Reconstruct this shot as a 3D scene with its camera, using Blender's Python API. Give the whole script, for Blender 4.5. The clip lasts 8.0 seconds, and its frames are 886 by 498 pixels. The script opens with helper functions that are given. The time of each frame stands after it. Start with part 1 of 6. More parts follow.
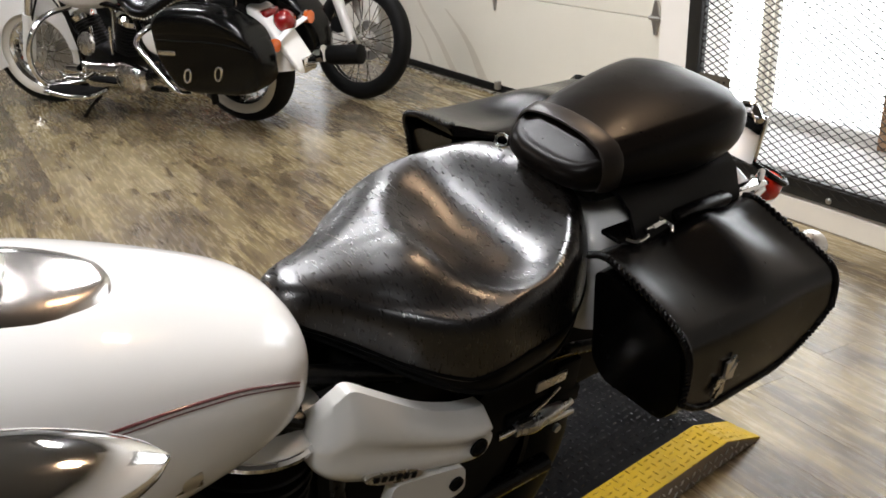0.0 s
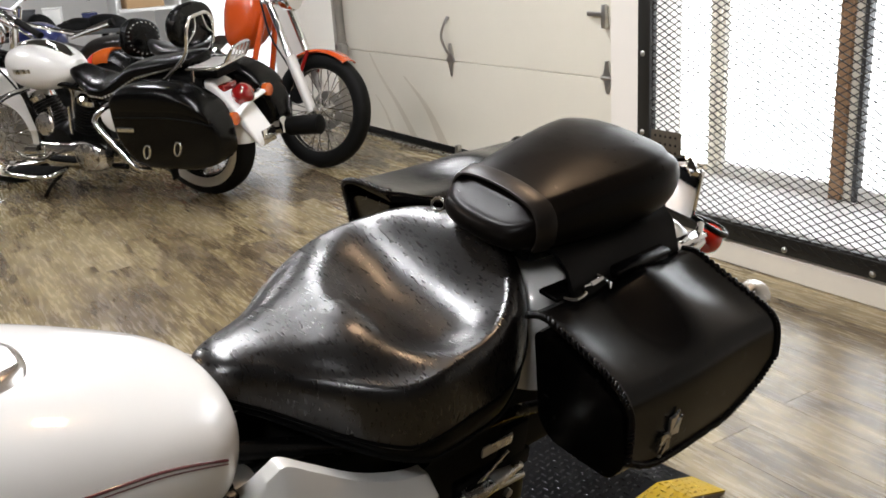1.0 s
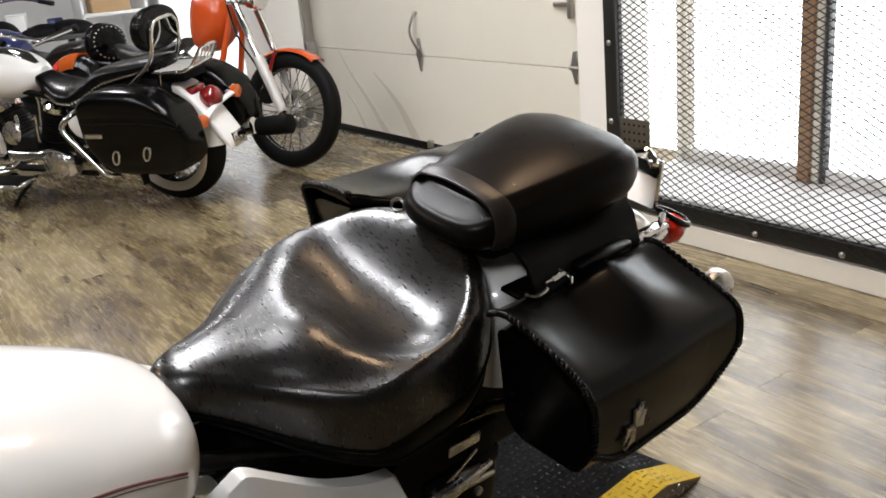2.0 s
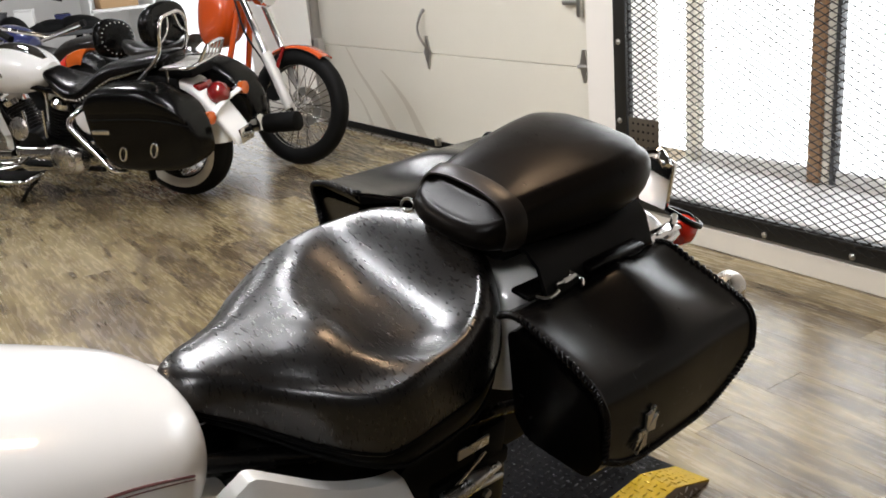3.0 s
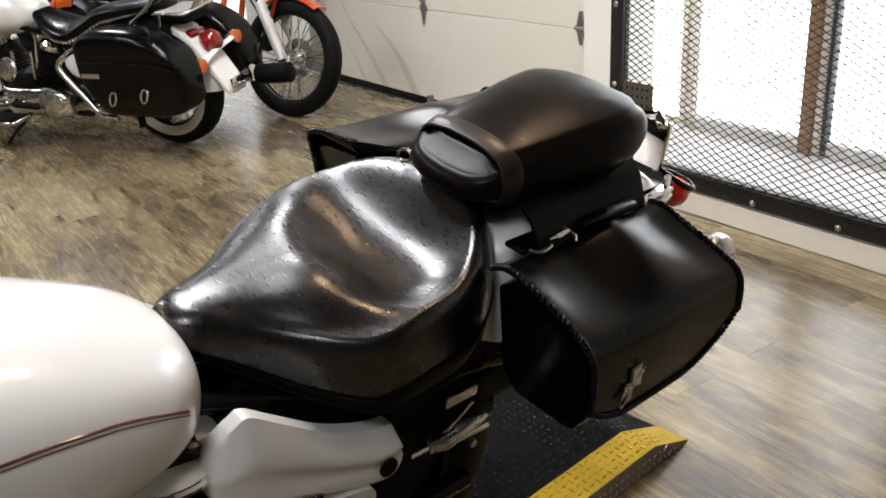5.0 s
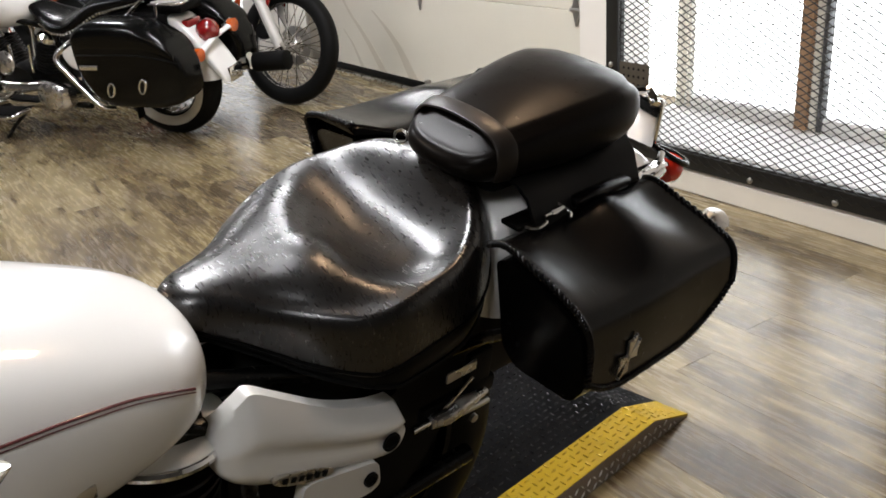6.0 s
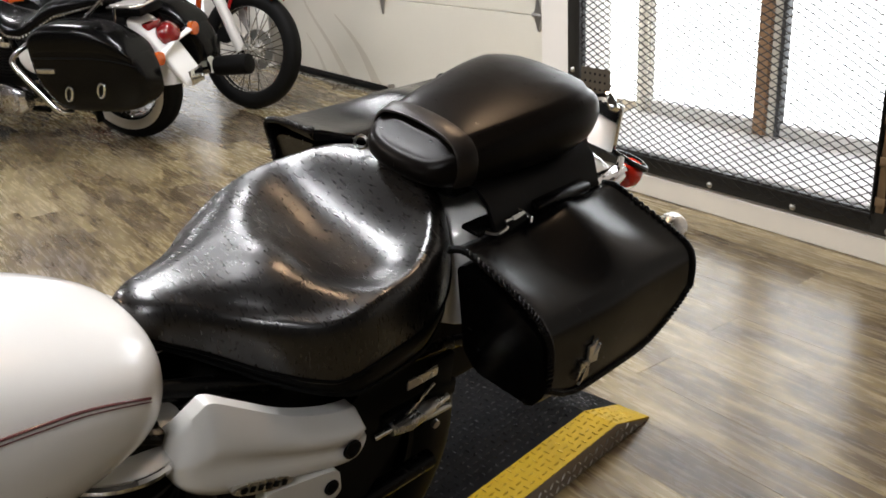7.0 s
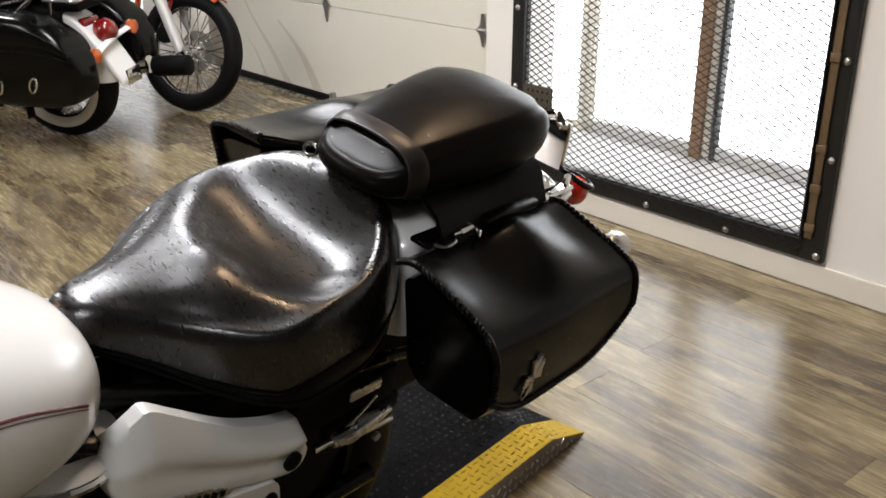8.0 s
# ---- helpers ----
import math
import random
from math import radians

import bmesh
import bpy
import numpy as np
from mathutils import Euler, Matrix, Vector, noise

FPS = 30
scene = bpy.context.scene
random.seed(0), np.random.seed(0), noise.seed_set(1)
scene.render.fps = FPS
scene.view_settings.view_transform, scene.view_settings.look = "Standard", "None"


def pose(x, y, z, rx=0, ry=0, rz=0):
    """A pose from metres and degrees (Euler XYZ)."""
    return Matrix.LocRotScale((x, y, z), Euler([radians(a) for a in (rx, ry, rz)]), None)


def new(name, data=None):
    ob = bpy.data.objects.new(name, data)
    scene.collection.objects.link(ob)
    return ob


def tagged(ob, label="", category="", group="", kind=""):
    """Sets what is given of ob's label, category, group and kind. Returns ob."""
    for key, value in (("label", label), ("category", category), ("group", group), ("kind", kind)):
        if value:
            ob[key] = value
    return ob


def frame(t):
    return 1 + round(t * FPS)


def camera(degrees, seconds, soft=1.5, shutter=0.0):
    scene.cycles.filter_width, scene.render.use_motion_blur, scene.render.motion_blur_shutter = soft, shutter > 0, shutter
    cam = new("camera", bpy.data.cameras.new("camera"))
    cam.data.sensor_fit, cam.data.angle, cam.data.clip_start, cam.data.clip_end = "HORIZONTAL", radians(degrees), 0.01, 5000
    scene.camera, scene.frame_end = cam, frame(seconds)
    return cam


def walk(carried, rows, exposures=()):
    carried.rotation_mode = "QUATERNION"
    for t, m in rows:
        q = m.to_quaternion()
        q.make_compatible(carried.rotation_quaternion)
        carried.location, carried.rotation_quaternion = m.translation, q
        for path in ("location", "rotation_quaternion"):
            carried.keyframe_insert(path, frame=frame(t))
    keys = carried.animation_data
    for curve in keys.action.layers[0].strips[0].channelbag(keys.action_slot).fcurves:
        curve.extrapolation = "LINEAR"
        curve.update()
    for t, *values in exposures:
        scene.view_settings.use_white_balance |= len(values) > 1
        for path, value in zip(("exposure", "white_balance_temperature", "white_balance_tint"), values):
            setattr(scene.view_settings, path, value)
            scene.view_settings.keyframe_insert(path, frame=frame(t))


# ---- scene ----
EXPOSURES = [(0.0, 0.14), (0.8, 0.08), (8.0, 0.05)]
cam = camera(52.01, 8.0, soft=1.7)
PATH = [
    (0.0, pose(-0.000, 0.000, 1.213, 67.96, 1.76, 59.70)),
    (0.5, pose(0.002, 0.022, 1.214, 69.05, 1.90, 56.17)),
    (1.0, pose(0.021, 0.047, 1.210, 71.87, 3.55, 57.36)),
    (1.5, pose(0.035, 0.069, 1.216, 71.43, 5.13, 55.48)),
    (3.0, pose(0.017, 0.077, 1.216, 71.21, 4.92, 56.00)),
    (3.5, pose(0.013, 0.077, 1.217, 71.27, 4.22, 56.31)),
    (4.0, pose(0.015, 0.074, 1.216, 70.84, 4.31, 55.88)),
    (4.2, pose(0.016, 0.072, 1.209, 68.88, 3.42, 55.63)),
    (5.3, pose(0.028, 0.056, 1.208, 68.87, 2.56, 55.88)),
    (5.5, pose(0.038, 0.055, 1.209, 69.46, 2.83, 55.39)),
    (6.0, pose(0.044, 0.050, 1.206, 67.81, 3.79, 55.54)),
    (6.5, pose(0.046, 0.048, 1.205, 67.83, 3.70, 55.26)),
    (7.0, pose(0.045, 0.057, 1.207, 67.93, 3.19, 53.40)),
    (7.5, pose(0.040, 0.049, 1.208, 68.15, 1.97, 53.42)),
    (8.0, pose(0.028, 0.045, 1.206, 68.57, -0.05, 50.19)),
]
walk(cam, PATH, exposures=EXPOSURES)


# ---------------------------------------------------------------- light
world = bpy.data.worlds.new("world")
scene.world = world
world.use_nodes = True
wn = world.node_tree.nodes
sky = wn.new("ShaderNodeTexSky")
sky.sky_type = "NISHITA"
sky.sun_disc = False
sky.sun_elevation = radians(40)
sky.sun_rotation = radians(150)
wn["Background"].inputs["Strength"].default_value = 0.12
world.node_tree.links.new(sky.outputs[0], wn["Background"].inputs["Color"])


def area_lamp(name, m, sx, sy, power, colour):
    data = bpy.data.lights.new(name, "AREA")
    data.shape, data.size, data.size_y = "RECTANGLE", sx, sy
    data.energy, data.color = power, colour
    ob = new(name, data)
    ob.matrix_world = m
    return ob


WARM = (0.96, 0.965, 1.0)
# daylight that comes in through the window opening
area_lamp("window_daylight", pose(-1.97, 3.6, 1.7, -68, 0, 0), 2.0, 1.9, 18, (0.80, 0.90, 1.0))

# ---------------------------------------------------------------- materials


def material(name, colour, rough=0.5, metal=0.0, coat=0.0, coat_rough=0.05, vary=0.0, scale=8.0, bump=0.0, bump_scale=60.0, spec=0.5, emit=None, rough_vary=0.0, trans=0.0, stretch=(1, 1, 1)):
    """A principled material with two scales of noise in colour, gloss and relief."""
    m = bpy.data.materials.new(name)
    m.use_nodes = True
    nt = m.node_tree
    b = nt.nodes["Principled BSDF"]
    b.inputs["Base Color"].default_value = (*colour, 1)
    b.inputs["Roughness"].default_value = rough
    b.inputs["Metallic"].default_value = metal
    b.inputs["Specular IOR Level"].default_value = spec
    b.inputs["Coat Weight"].default_value = coat
    b.inputs["Coat Roughness"].default_value = coat_rough
    b.inputs["Transmission Weight"].default_value = trans
    if emit:
        b.inputs["Emission Color"].default_value = (*emit[0], 1)
        b.inputs["Emission Strength"].default_value = emit[1]
    if vary or bump or rough_vary:
        co = nt.nodes.new("ShaderNodeTexCoord")
        mp = nt.nodes.new("ShaderNodeMapping")
        mp.inputs["Scale"].default_value = stretch
        nt.links.new(co.outputs["Object"], mp.inputs["Vector"])
        n1 = nt.nodes.new("ShaderNodeTexNoise")
        n1.inputs["Scale"].default_value = scale
        n1.inputs["Detail"].default_value = 8
        n1.inputs["Roughness"].default_value = 0.65
        nt.links.new(mp.outputs[0], n1.inputs["Vector"])
        if vary:
            mix = nt.nodes.new("ShaderNodeMix")
            mix.data_type = "RGBA"
            mix.inputs["A"].default_value = (*[c * (1 - vary) for c in colour], 1)
            mix.inputs["B"].default_value = (*[min(1, c * (1 + vary)) for c in colour], 1)
            nt.links.new(n1.outputs["Fac"], mix.inputs["Factor"])
            nt.links.new(mix.outputs["Result"], b.inputs["Base Color"])
        if rough_vary:
            mr = nt.nodes.new("ShaderNodeMapRange")
            mr.inputs["From Min"].default_value, mr.inputs["From Max"].default_value = 0.35, 0.65
            mr.inputs["To Min"].default_value, mr.inputs["To Max"].default_value = max(0, rough - rough_vary), min(1, rough + rough_vary)
            nt.links.new(n1.outputs["Fac"], mr.inputs["Value"])
            nt.links.new(mr.outputs[0], b.inputs["Roughness"])
        if bump:
            n2 = nt.nodes.new("ShaderNodeTexNoise")
            n2.inputs["Scale"].default_value = bump_scale
            n2.inputs["Detail"].default_value = 5
            nt.links.new(mp.outputs[0], n2.inputs["Vector"])
            bp = nt.nodes.new("ShaderNodeBump")
            bp.inputs["Strength"].default_value = bump
            bp.inputs["Distance"].default_value = 0.002
            nt.links.new(n2.outputs["Fac"], bp.inputs["Height"])
            nt.links.new(bp.outputs[0], b.inputs["Normal"])
    return m


def leather(name, colour, rough, wear, spec=0.5, crease=0.5, pore=0.3):
    """Leather with pores, fine brushed creases and a scuffed, uneven polish."""
    m = bpy.data.materials.new(name)
    m.use_nodes = True
    nt = m.node_tree
    b = nt.nodes["Principled BSDF"]
    co = nt.nodes.new("ShaderNodeTexCoord")

    def noise_at(scale3, turn, detail, rough_n, dist=0.0):
        mp = nt.nodes.new("ShaderNodeMapping")
        mp.inputs["Scale"].default_value = scale3
        mp.inputs["Rotation"].default_value = (0, 0, radians(turn))
        n = nt.nodes.new("ShaderNodeTexNoise")
        n.inputs["Scale"].default_value, n.inputs["Detail"].default_value, n.inputs["Roughness"].default_value = 1, detail, rough_n
        n.inputs["Distortion"].default_value = dist
        nt.links.new(co.outputs["Object"], mp.inputs["Vector"])
        nt.links.new(mp.outputs[0], n.inputs["Vector"])
        return n.outputs["Fac"]

    broad = noise_at((22, 22, 22), 0, 4, 0.6, 0.8)
    brush = noise_at((70, 330, 90), 26, 2, 0.5, 0.3)
    cross = noise_at((90, 300, 90), -28, 2, 0.5, 0.3)
    pores = noise_at((620, 620, 620), 0, 2, 0.5)

    def maths(op, a, c):
        n = nt.nodes.new("ShaderNodeMath")
        n.operation = op
        for k, v in enumerate((a, c)):
            if isinstance(v, float):
                n.inputs[k].default_value = v
            else:
                nt.links.new(v, n.inputs[k])
        return n.outputs[0]

    hatch = maths("MULTIPLY", maths("ADD", brush, cross), 0.5)
    worn = maths("ADD", maths("MULTIPLY", broad, 0.15), maths("MULTIPLY", hatch, 0.85))
    ramp = nt.nodes.new("ShaderNodeMapRange")
    ramp.inputs["From Min"].default_value, ramp.inputs["From Max"].default_value = 0.30, 0.70
    ramp.inputs["To Min"].default_value, ramp.inputs["To Max"].default_value = rough - wear, rough + wear
    nt.links.new(worn, ramp.inputs["Value"])
    nt.links.new(ramp.outputs[0], b.inputs["Roughness"])
    mix = nt.nodes.new("ShaderNodeMix")
    mix.data_type = "RGBA"
    mix.inputs["A"].default_value = (*[c * 0.5 for c in colour], 1)
    mix.inputs["B"].default_value = (*[c * 1.7 for c in colour], 1)
    nt.links.new(worn, mix.inputs["Factor"])
    nt.links.new(mix.outputs["Result"], b.inputs["Base Color"])
    b.inputs["Specular IOR Level"].default_value = spec
    bp = nt.nodes.new("ShaderNodeBump")
    bp.inputs["Strength"].default_value, bp.inputs["Distance"].default_value = pore, 0.0003
    bp2 = nt.nodes.new("ShaderNodeBump")
    bp2.inputs["Strength"].default_value, bp2.inputs["Distance"].default_value = crease, 0.0008
    nt.links.new(pores, bp.inputs["Height"])
    nt.links.new(hatch, bp2.inputs["Height"])
    nt.links.new(bp.outputs[0], bp2.inputs["Normal"])
    nt.links.new(bp2.outputs[0], b.inputs["Normal"])
    return m


WHITE = material("white_paint", (0.80, 0.79, 0.77), 0.28, coat=1.0, coat_rough=0.04, vary=0.02, scale=5)
CREAM_SIDE = material("side_cover_paint", (0.74, 0.73, 0.70), 0.3, coat=0.8, coat_rough=0.06, vary=0.03, scale=6)
SEAT = leather("seat_leather", (0.0030, 0.0022, 0.0018), 0.285, 0.035, 0.80, 0.34, 0.0)
BAG = leather("bag_leather", (0.0022, 0.002, 0.002), 0.25, 0.035, 0.20, 0.06, 0.02)
# Darker, duller copy of the leather: shade on the seat's flank put into colour.
DARKENED_LEATHER = leather("darkened_leather", (0.0010, 0.0009, 0.0009), 0.5, 0.05, 0.12, 0.05, 0.1)
STRAP = leather("strap_leather", (0.012, 0.009, 0.007), 0.36, 0.06, 0.4, 0.10, 0.12)
PAD = leather("pad_leather", (0.0040, 0.0030, 0.0024), 0.31, 0.05, 0.11, 0.15, 0.02)
CHROME = material("chrome", (0.82, 0.82, 0.82), 0.07, 1.0, vary=0.03, scale=20, rough_vary=0.03)
DULL_CHROME = material("dull_chrome", (0.62, 0.60, 0.57), 0.28, 1.0, vary=0.08, scale=30, rough_vary=0.08)
STEEL = material("brushed_steel", (0.45, 0.44, 0.42), 0.4, 1.0, vary=0.15, scale=25, bump=0.1)
RUBBER = material("tyre_rubber", (0.004, 0.004, 0.004), 0.6, vary=0.25, scale=30, bump=0.2, bump_scale=90, spec=0.15)
WHITEWALL = material("whitewall_rubber", (0.72, 0.69, 0.62), 0.55, vary=0.08, scale=14)
BLACK = material("black_enamel", (0.002, 0.002, 0.002), 0.26, vary=0.2, scale=12, rough_vary=0.05, spec=0.2)
MATT_BLACK = material("matt_black", (0.002, 0.002, 0.002), 0.65, vary=0.2, scale=20, spec=0.12)
HARD_BAG = material("gloss_black_shell", (0.0012, 0.0012, 0.0012), 0.20, vary=0.1, scale=4, spec=0.22)
DEEP_RED = material("deep_red_lens", (0.20, 0.006, 0.006), 0.10, coat=1.0, vary=0.15, scale=40)
PALE_ALLOY = material("pale_alloy", (0.60, 0.58, 0.55), 0.38, 0.15, vary=0.1, scale=20, rough_vary=0.1)
SMOKED = material("worn_chrome_plate", (0.52, 0.49, 0.46), 0.20, 1.0, vary=0.06, scale=12, rough_vary=0.03)
ENGINE = material("engine_black", (0.003, 0.003, 0.003), 0.4, 0.0, vary=0.3, scale=20, spec=0.2)
ALU = material("cast_aluminium", (0.6, 0.59, 0.57), 0.3, 1.0, vary=0.1, scale=20, rough_vary=0.1, bump=0.1)
RED_LENS = material("red_lens", (0.70, 0.028, 0.012), 0.12, coat=1.0, vary=0.15, scale=40)
AMBER_LENS = material("amber_lens", (0.58, 0.11, 0.015), 0.15, coat=1.0, vary=0.15, scale=40)
ORANGE = material("orange_paint", (0.58, 0.075, 0.008), 0.25, coat=1.0, coat_rough=0.03, vary=0.08, scale=6)
BLUE_PAINT = material("blue_paint", (0.010, 0.018, 0.10), 0.3, coat=1.0, vary=0.1)
STRIPE = material("maroon_pinstripe", (0.12, 0.015, 0.018), 0.35, coat=1.0)
WALL = material("wall_paint", (0.80, 0.775, 0.73), 0.75, vary=0.05, scale=1.6, bump=0.15, bump_scale=140)
DOOR_PAINT = material("door_paint", (0.72, 0.69, 0.60), 0.5, vary=0.05, scale=2.0, bump=0.12, bump_scale=90)
SKIRT = material("skirting_paint", (0.72, 0.68, 0.60), 0.6, vary=0.08, scale=5)
WHITE_WALL = material("white_wall_paint", (0.84, 0.84, 0.83), 0.7, vary=0.03, scale=1.5)
DARK_WALL = material("unseen_wall_grey", (0.14, 0.132, 0.125), 0.8, vary=0.1, scale=1.5)
CEILING = material("unseen_ceiling_dark", (0.10, 0.095, 0.09), 0.85, vary=0.04, scale=2)
FRAME_STEEL = material("black_frame_steel", (0.022, 0.022, 0.021), 0.45, 0.4, vary=0.35, scale=15, rough_vary=0.1, bump=0.08)
MESH_STEEL = material("mesh_steel", (0.022, 0.019, 0.016), 0.6, 0.3, vary=0.3, scale=40)
RUSTY = material("rusty_steel", (0.16, 0.105, 0.055), 0.6, 0.3, vary=0.4, scale=18, bump=0.1)
PLATE = material("lock_plate_steel", (0.075, 0.062, 0.045), 0.6, 0.4, vary=0.4, scale=30)
TIMBER = material("brown_timber", (0.33, 0.19, 0.10), 0.6, vary=0.25, scale=10, stretch=(8, 8, 1), bump=0.2)
PALE_FRAME = material("window_frame_paint", (0.70, 0.66, 0.58), 0.5, vary=0.06, scale=6)
SILL = material("dusty_sill", (0.76, 0.75, 0.73), 0.7, vary=0.22, scale=7, bump=0.15)
# Black and yellow lugs paler than their plates: glints put into the colour.
LUG_GLINT = material("glint_black_lugs", (0.055, 0.055, 0.058), 0.26, 0.8, vary=0.5, scale=30, rough_vary=0.1)
LUG_YELLOW = material("glint_yellow_lugs", (0.50, 0.35, 0.04), 0.26, 0.35, vary=0.2, scale=30, rough_vary=0.08)
LUG_STEEL = material("bright_steel_lugs", (0.72, 0.70, 0.66), 0.35, 0.6, vary=0.2, scale=30)
DECK_BLACK = material("black_checker_plate", (0.0025, 0.0025, 0.003), 0.65, 0.0, vary=0.35, scale=18, rough_vary=0.12, spec=0.05)
DECK_YELLOW = material("yellow_checker_plate", (0.40, 0.265, 0.004), 0.55, 0.0, vary=0.16, scale=16, rough_vary=0.1, spec=0.2)
DECK_GREY = material("bare_checker_plate", (0.24, 0.20, 0.165), 0.5, 0.5, vary=0.3, scale=18, rough_vary=0.12)
GROUT = material("floor_underlay", (0.16, 0.12, 0.07), 0.8, vary=0.2, scale=5)
DAY = material("day_outside", (1, 1, 1), 0.9, emit=((0.94, 0.97, 1.0), 3.8))
WALL_GLOW = material("wall_glow", (0.9, 0.9, 0.9), 0.6, emit=((0.93, 0.96, 1.0), 1.3))
LAMP_GLOW = material("tube_glow", (1, 1, 1), 0.6, emit=((1.0, 0.90, 0.78), 9.0))
BULB = material("bulb_glow", (1, 1, 1), 0.5, emit=((1.0, 0.72, 0.45), 6.0))
CARD = material("brown_cardboard", (0.42, 0.27, 0.14), 0.8, vary=0.15, scale=8)
HIVIS = material("yellow_vest_cloth", (0.55, 0.62, 0.03), 0.8, vary=0.15, scale=12)
DOOR_BROWN = material("browner_door_paint", (0.60, 0.56, 0.47), 0.55, vary=0.10, scale=5, bump=0.12, bump_scale=90)
GREY_PLASTIC = material("grey_plastic", (0.045, 0.047, 0.05), 0.4, vary=0.2, scale=10)
WHITE_PLASTIC = material("white_plastic", (0.78, 0.78, 0.76), 0.45, vary=0.04, scale=4)


def plank_material():
    """Rustic vinyl oak: per-plank tint, long grain, dark knots and cloudy grey patches."""
    m = bpy.data.materials.new("vinyl_plank")
    m.use_nodes = True
    nt = m.node_tree
    b = nt.nodes["Principled BSDF"]
    info = nt.nodes.new("ShaderNodeObjectInfo")
    co = nt.nodes.new("ShaderNodeTexCoord")
    off = nt.nodes.new("ShaderNodeVectorMath")
    off.operation = "MULTIPLY_ADD"
    off.inputs[1].default_value = (1, 1, 1)
    wide = nt.nodes.new("ShaderNodeVectorMath")
    wide.operation = "SCALE"
    wide.inputs["Scale"].default_value = 37.0
    comb = nt.nodes.new("ShaderNodeCombineXYZ")
    for i in range(3):
        nt.links.new(info.outputs["Random"], comb.inputs[i])
    nt.links.new(comb.outputs[0], wide.inputs[0])
    nt.links.new(co.outputs["Object"], off.inputs[0])
    nt.links.new(wide.outputs[0], off.inputs[2])

    def noise_at(scale3, detail, rough, dist=0.0):
        mp = nt.nodes.new("ShaderNodeMapping")
        mp.inputs["Scale"].default_value = scale3
        n = nt.nodes.new("ShaderNodeTexNoise")
        n.inputs["Scale"].default_value, n.inputs["Detail"].default_value, n.inputs["Roughness"].default_value = 1, detail, rough
        n.inputs["Distortion"].default_value = dist
        nt.links.new(off.outputs[0], mp.inputs["Vector"])
        nt.links.new(mp.outputs[0], n.inputs["Vector"])
        return n.outputs["Fac"]

    cloud = noise_at((4.6, 21.0, 1), 5, 0.55, 0.5)
    patch = noise_at((1.6, 5.0, 1), 3, 0.5)
    grain = noise_at((9.0, 85.0, 1), 4, 0.6, 0.4)
    knots = noise_at((16.0, 42.0, 1), 4, 0.6)

    def maths(op, a, b, c=None):
        n = nt.nodes.new("ShaderNodeMath")
        n.operation = op
        for k, v in enumerate((a, b, c)):
            if v is None:
                continue
            if isinstance(v, float):
                n.inputs[k].default_value = v
            else:
                nt.links.new(v, n.inputs[k])
        return n.outputs[0]

    tone = maths("MULTIPLY_ADD", cloud, 0.46, maths("MULTIPLY_ADD", patch, 0.36, maths("MULTIPLY", grain, 0.18)))
    tone = maths("ADD", tone, maths("MULTIPLY_ADD", info.outputs["Random"], 0.10, -0.05))
    ramp = nt.nodes.new("ShaderNodeValToRGB")
    els = ramp.color_ramp.elements
    els[0].position, els[0].color = 0.34, (0.052, 0.038, 0.022, 1)
    els[1].position, els[1].color = 0.64, (0.350, 0.285, 0.165, 1)
    for pos, col in ((0.43, (0.100, 0.073, 0.041, 1)), (0.49, (0.160, 0.122, 0.064, 1)), (0.55, (0.245, 0.195, 0.102, 1))):
        e = els.new(pos)
        e.color = col
    nt.links.new(tone, ramp.inputs["Fac"])
    kr = nt.nodes.new("ShaderNodeMapRange")
    kr.inputs["From Min"].default_value, kr.inputs["From Max"].default_value = 0.67, 0.80
    kr.inputs["To Min"].default_value, kr.inputs["To Max"].default_value = 0.0, 0.45
    nt.links.new(knots, kr.inputs["Value"])
    mix = nt.nodes.new("ShaderNodeMix")
    mix.data_type = "RGBA"
    nt.links.new(kr.outputs[0], mix.inputs["Factor"])
    # grey limed wash in soft patches
    wash = nt.nodes.new("ShaderNodeMapRange")
    wash.inputs["From Min"].default_value, wash.inputs["From Max"].default_value = 0.48, 0.66
    wash.inputs["To Min"].default_value, wash.inputs["To Max"].default_value = 0.0, 0.40
    nt.links.new(noise_at((2.2, 7.0, 1), 5, 0.6), wash.inputs["Value"])
    limed = nt.nodes.new("ShaderNodeMix")
    limed.data_type = "RGBA"
    limed.inputs["B"].default_value = (0.165, 0.130, 0.095, 1)
    nt.links.new(wash.outputs[0], limed.inputs["Factor"])
    nt.links.new(ramp.outputs["Color"], limed.inputs["A"])
    nt.links.new(limed.outputs["Result"], mix.inputs["A"])
    mix.inputs["B"].default_value = (0.07, 0.045, 0.025, 1)
    nt.links.new(mix.outputs["Result"], b.inputs["Base Color"])
    rr = nt.nodes.new("ShaderNodeMapRange")
    rr.inputs["To Min"].default_value, rr.inputs["To Max"].default_value = 0.17, 0.36
    nt.links.new(grain, rr.inputs["Value"])
    nt.links.new(rr.outputs[0], b.inputs["Roughness"])
    bp = nt.nodes.new("ShaderNodeBump")
    bp.inputs["Strength"].default_value, bp.inputs["Distance"].default_value = 0.18, 0.001
    nt.links.new(grain, bp.inputs["Height"])
    nt.links.new(bp.outputs[0], b.inputs["Normal"])
    return m


PLANK = plank_material()

# ---------------------------------------------------------------- mesh helpers


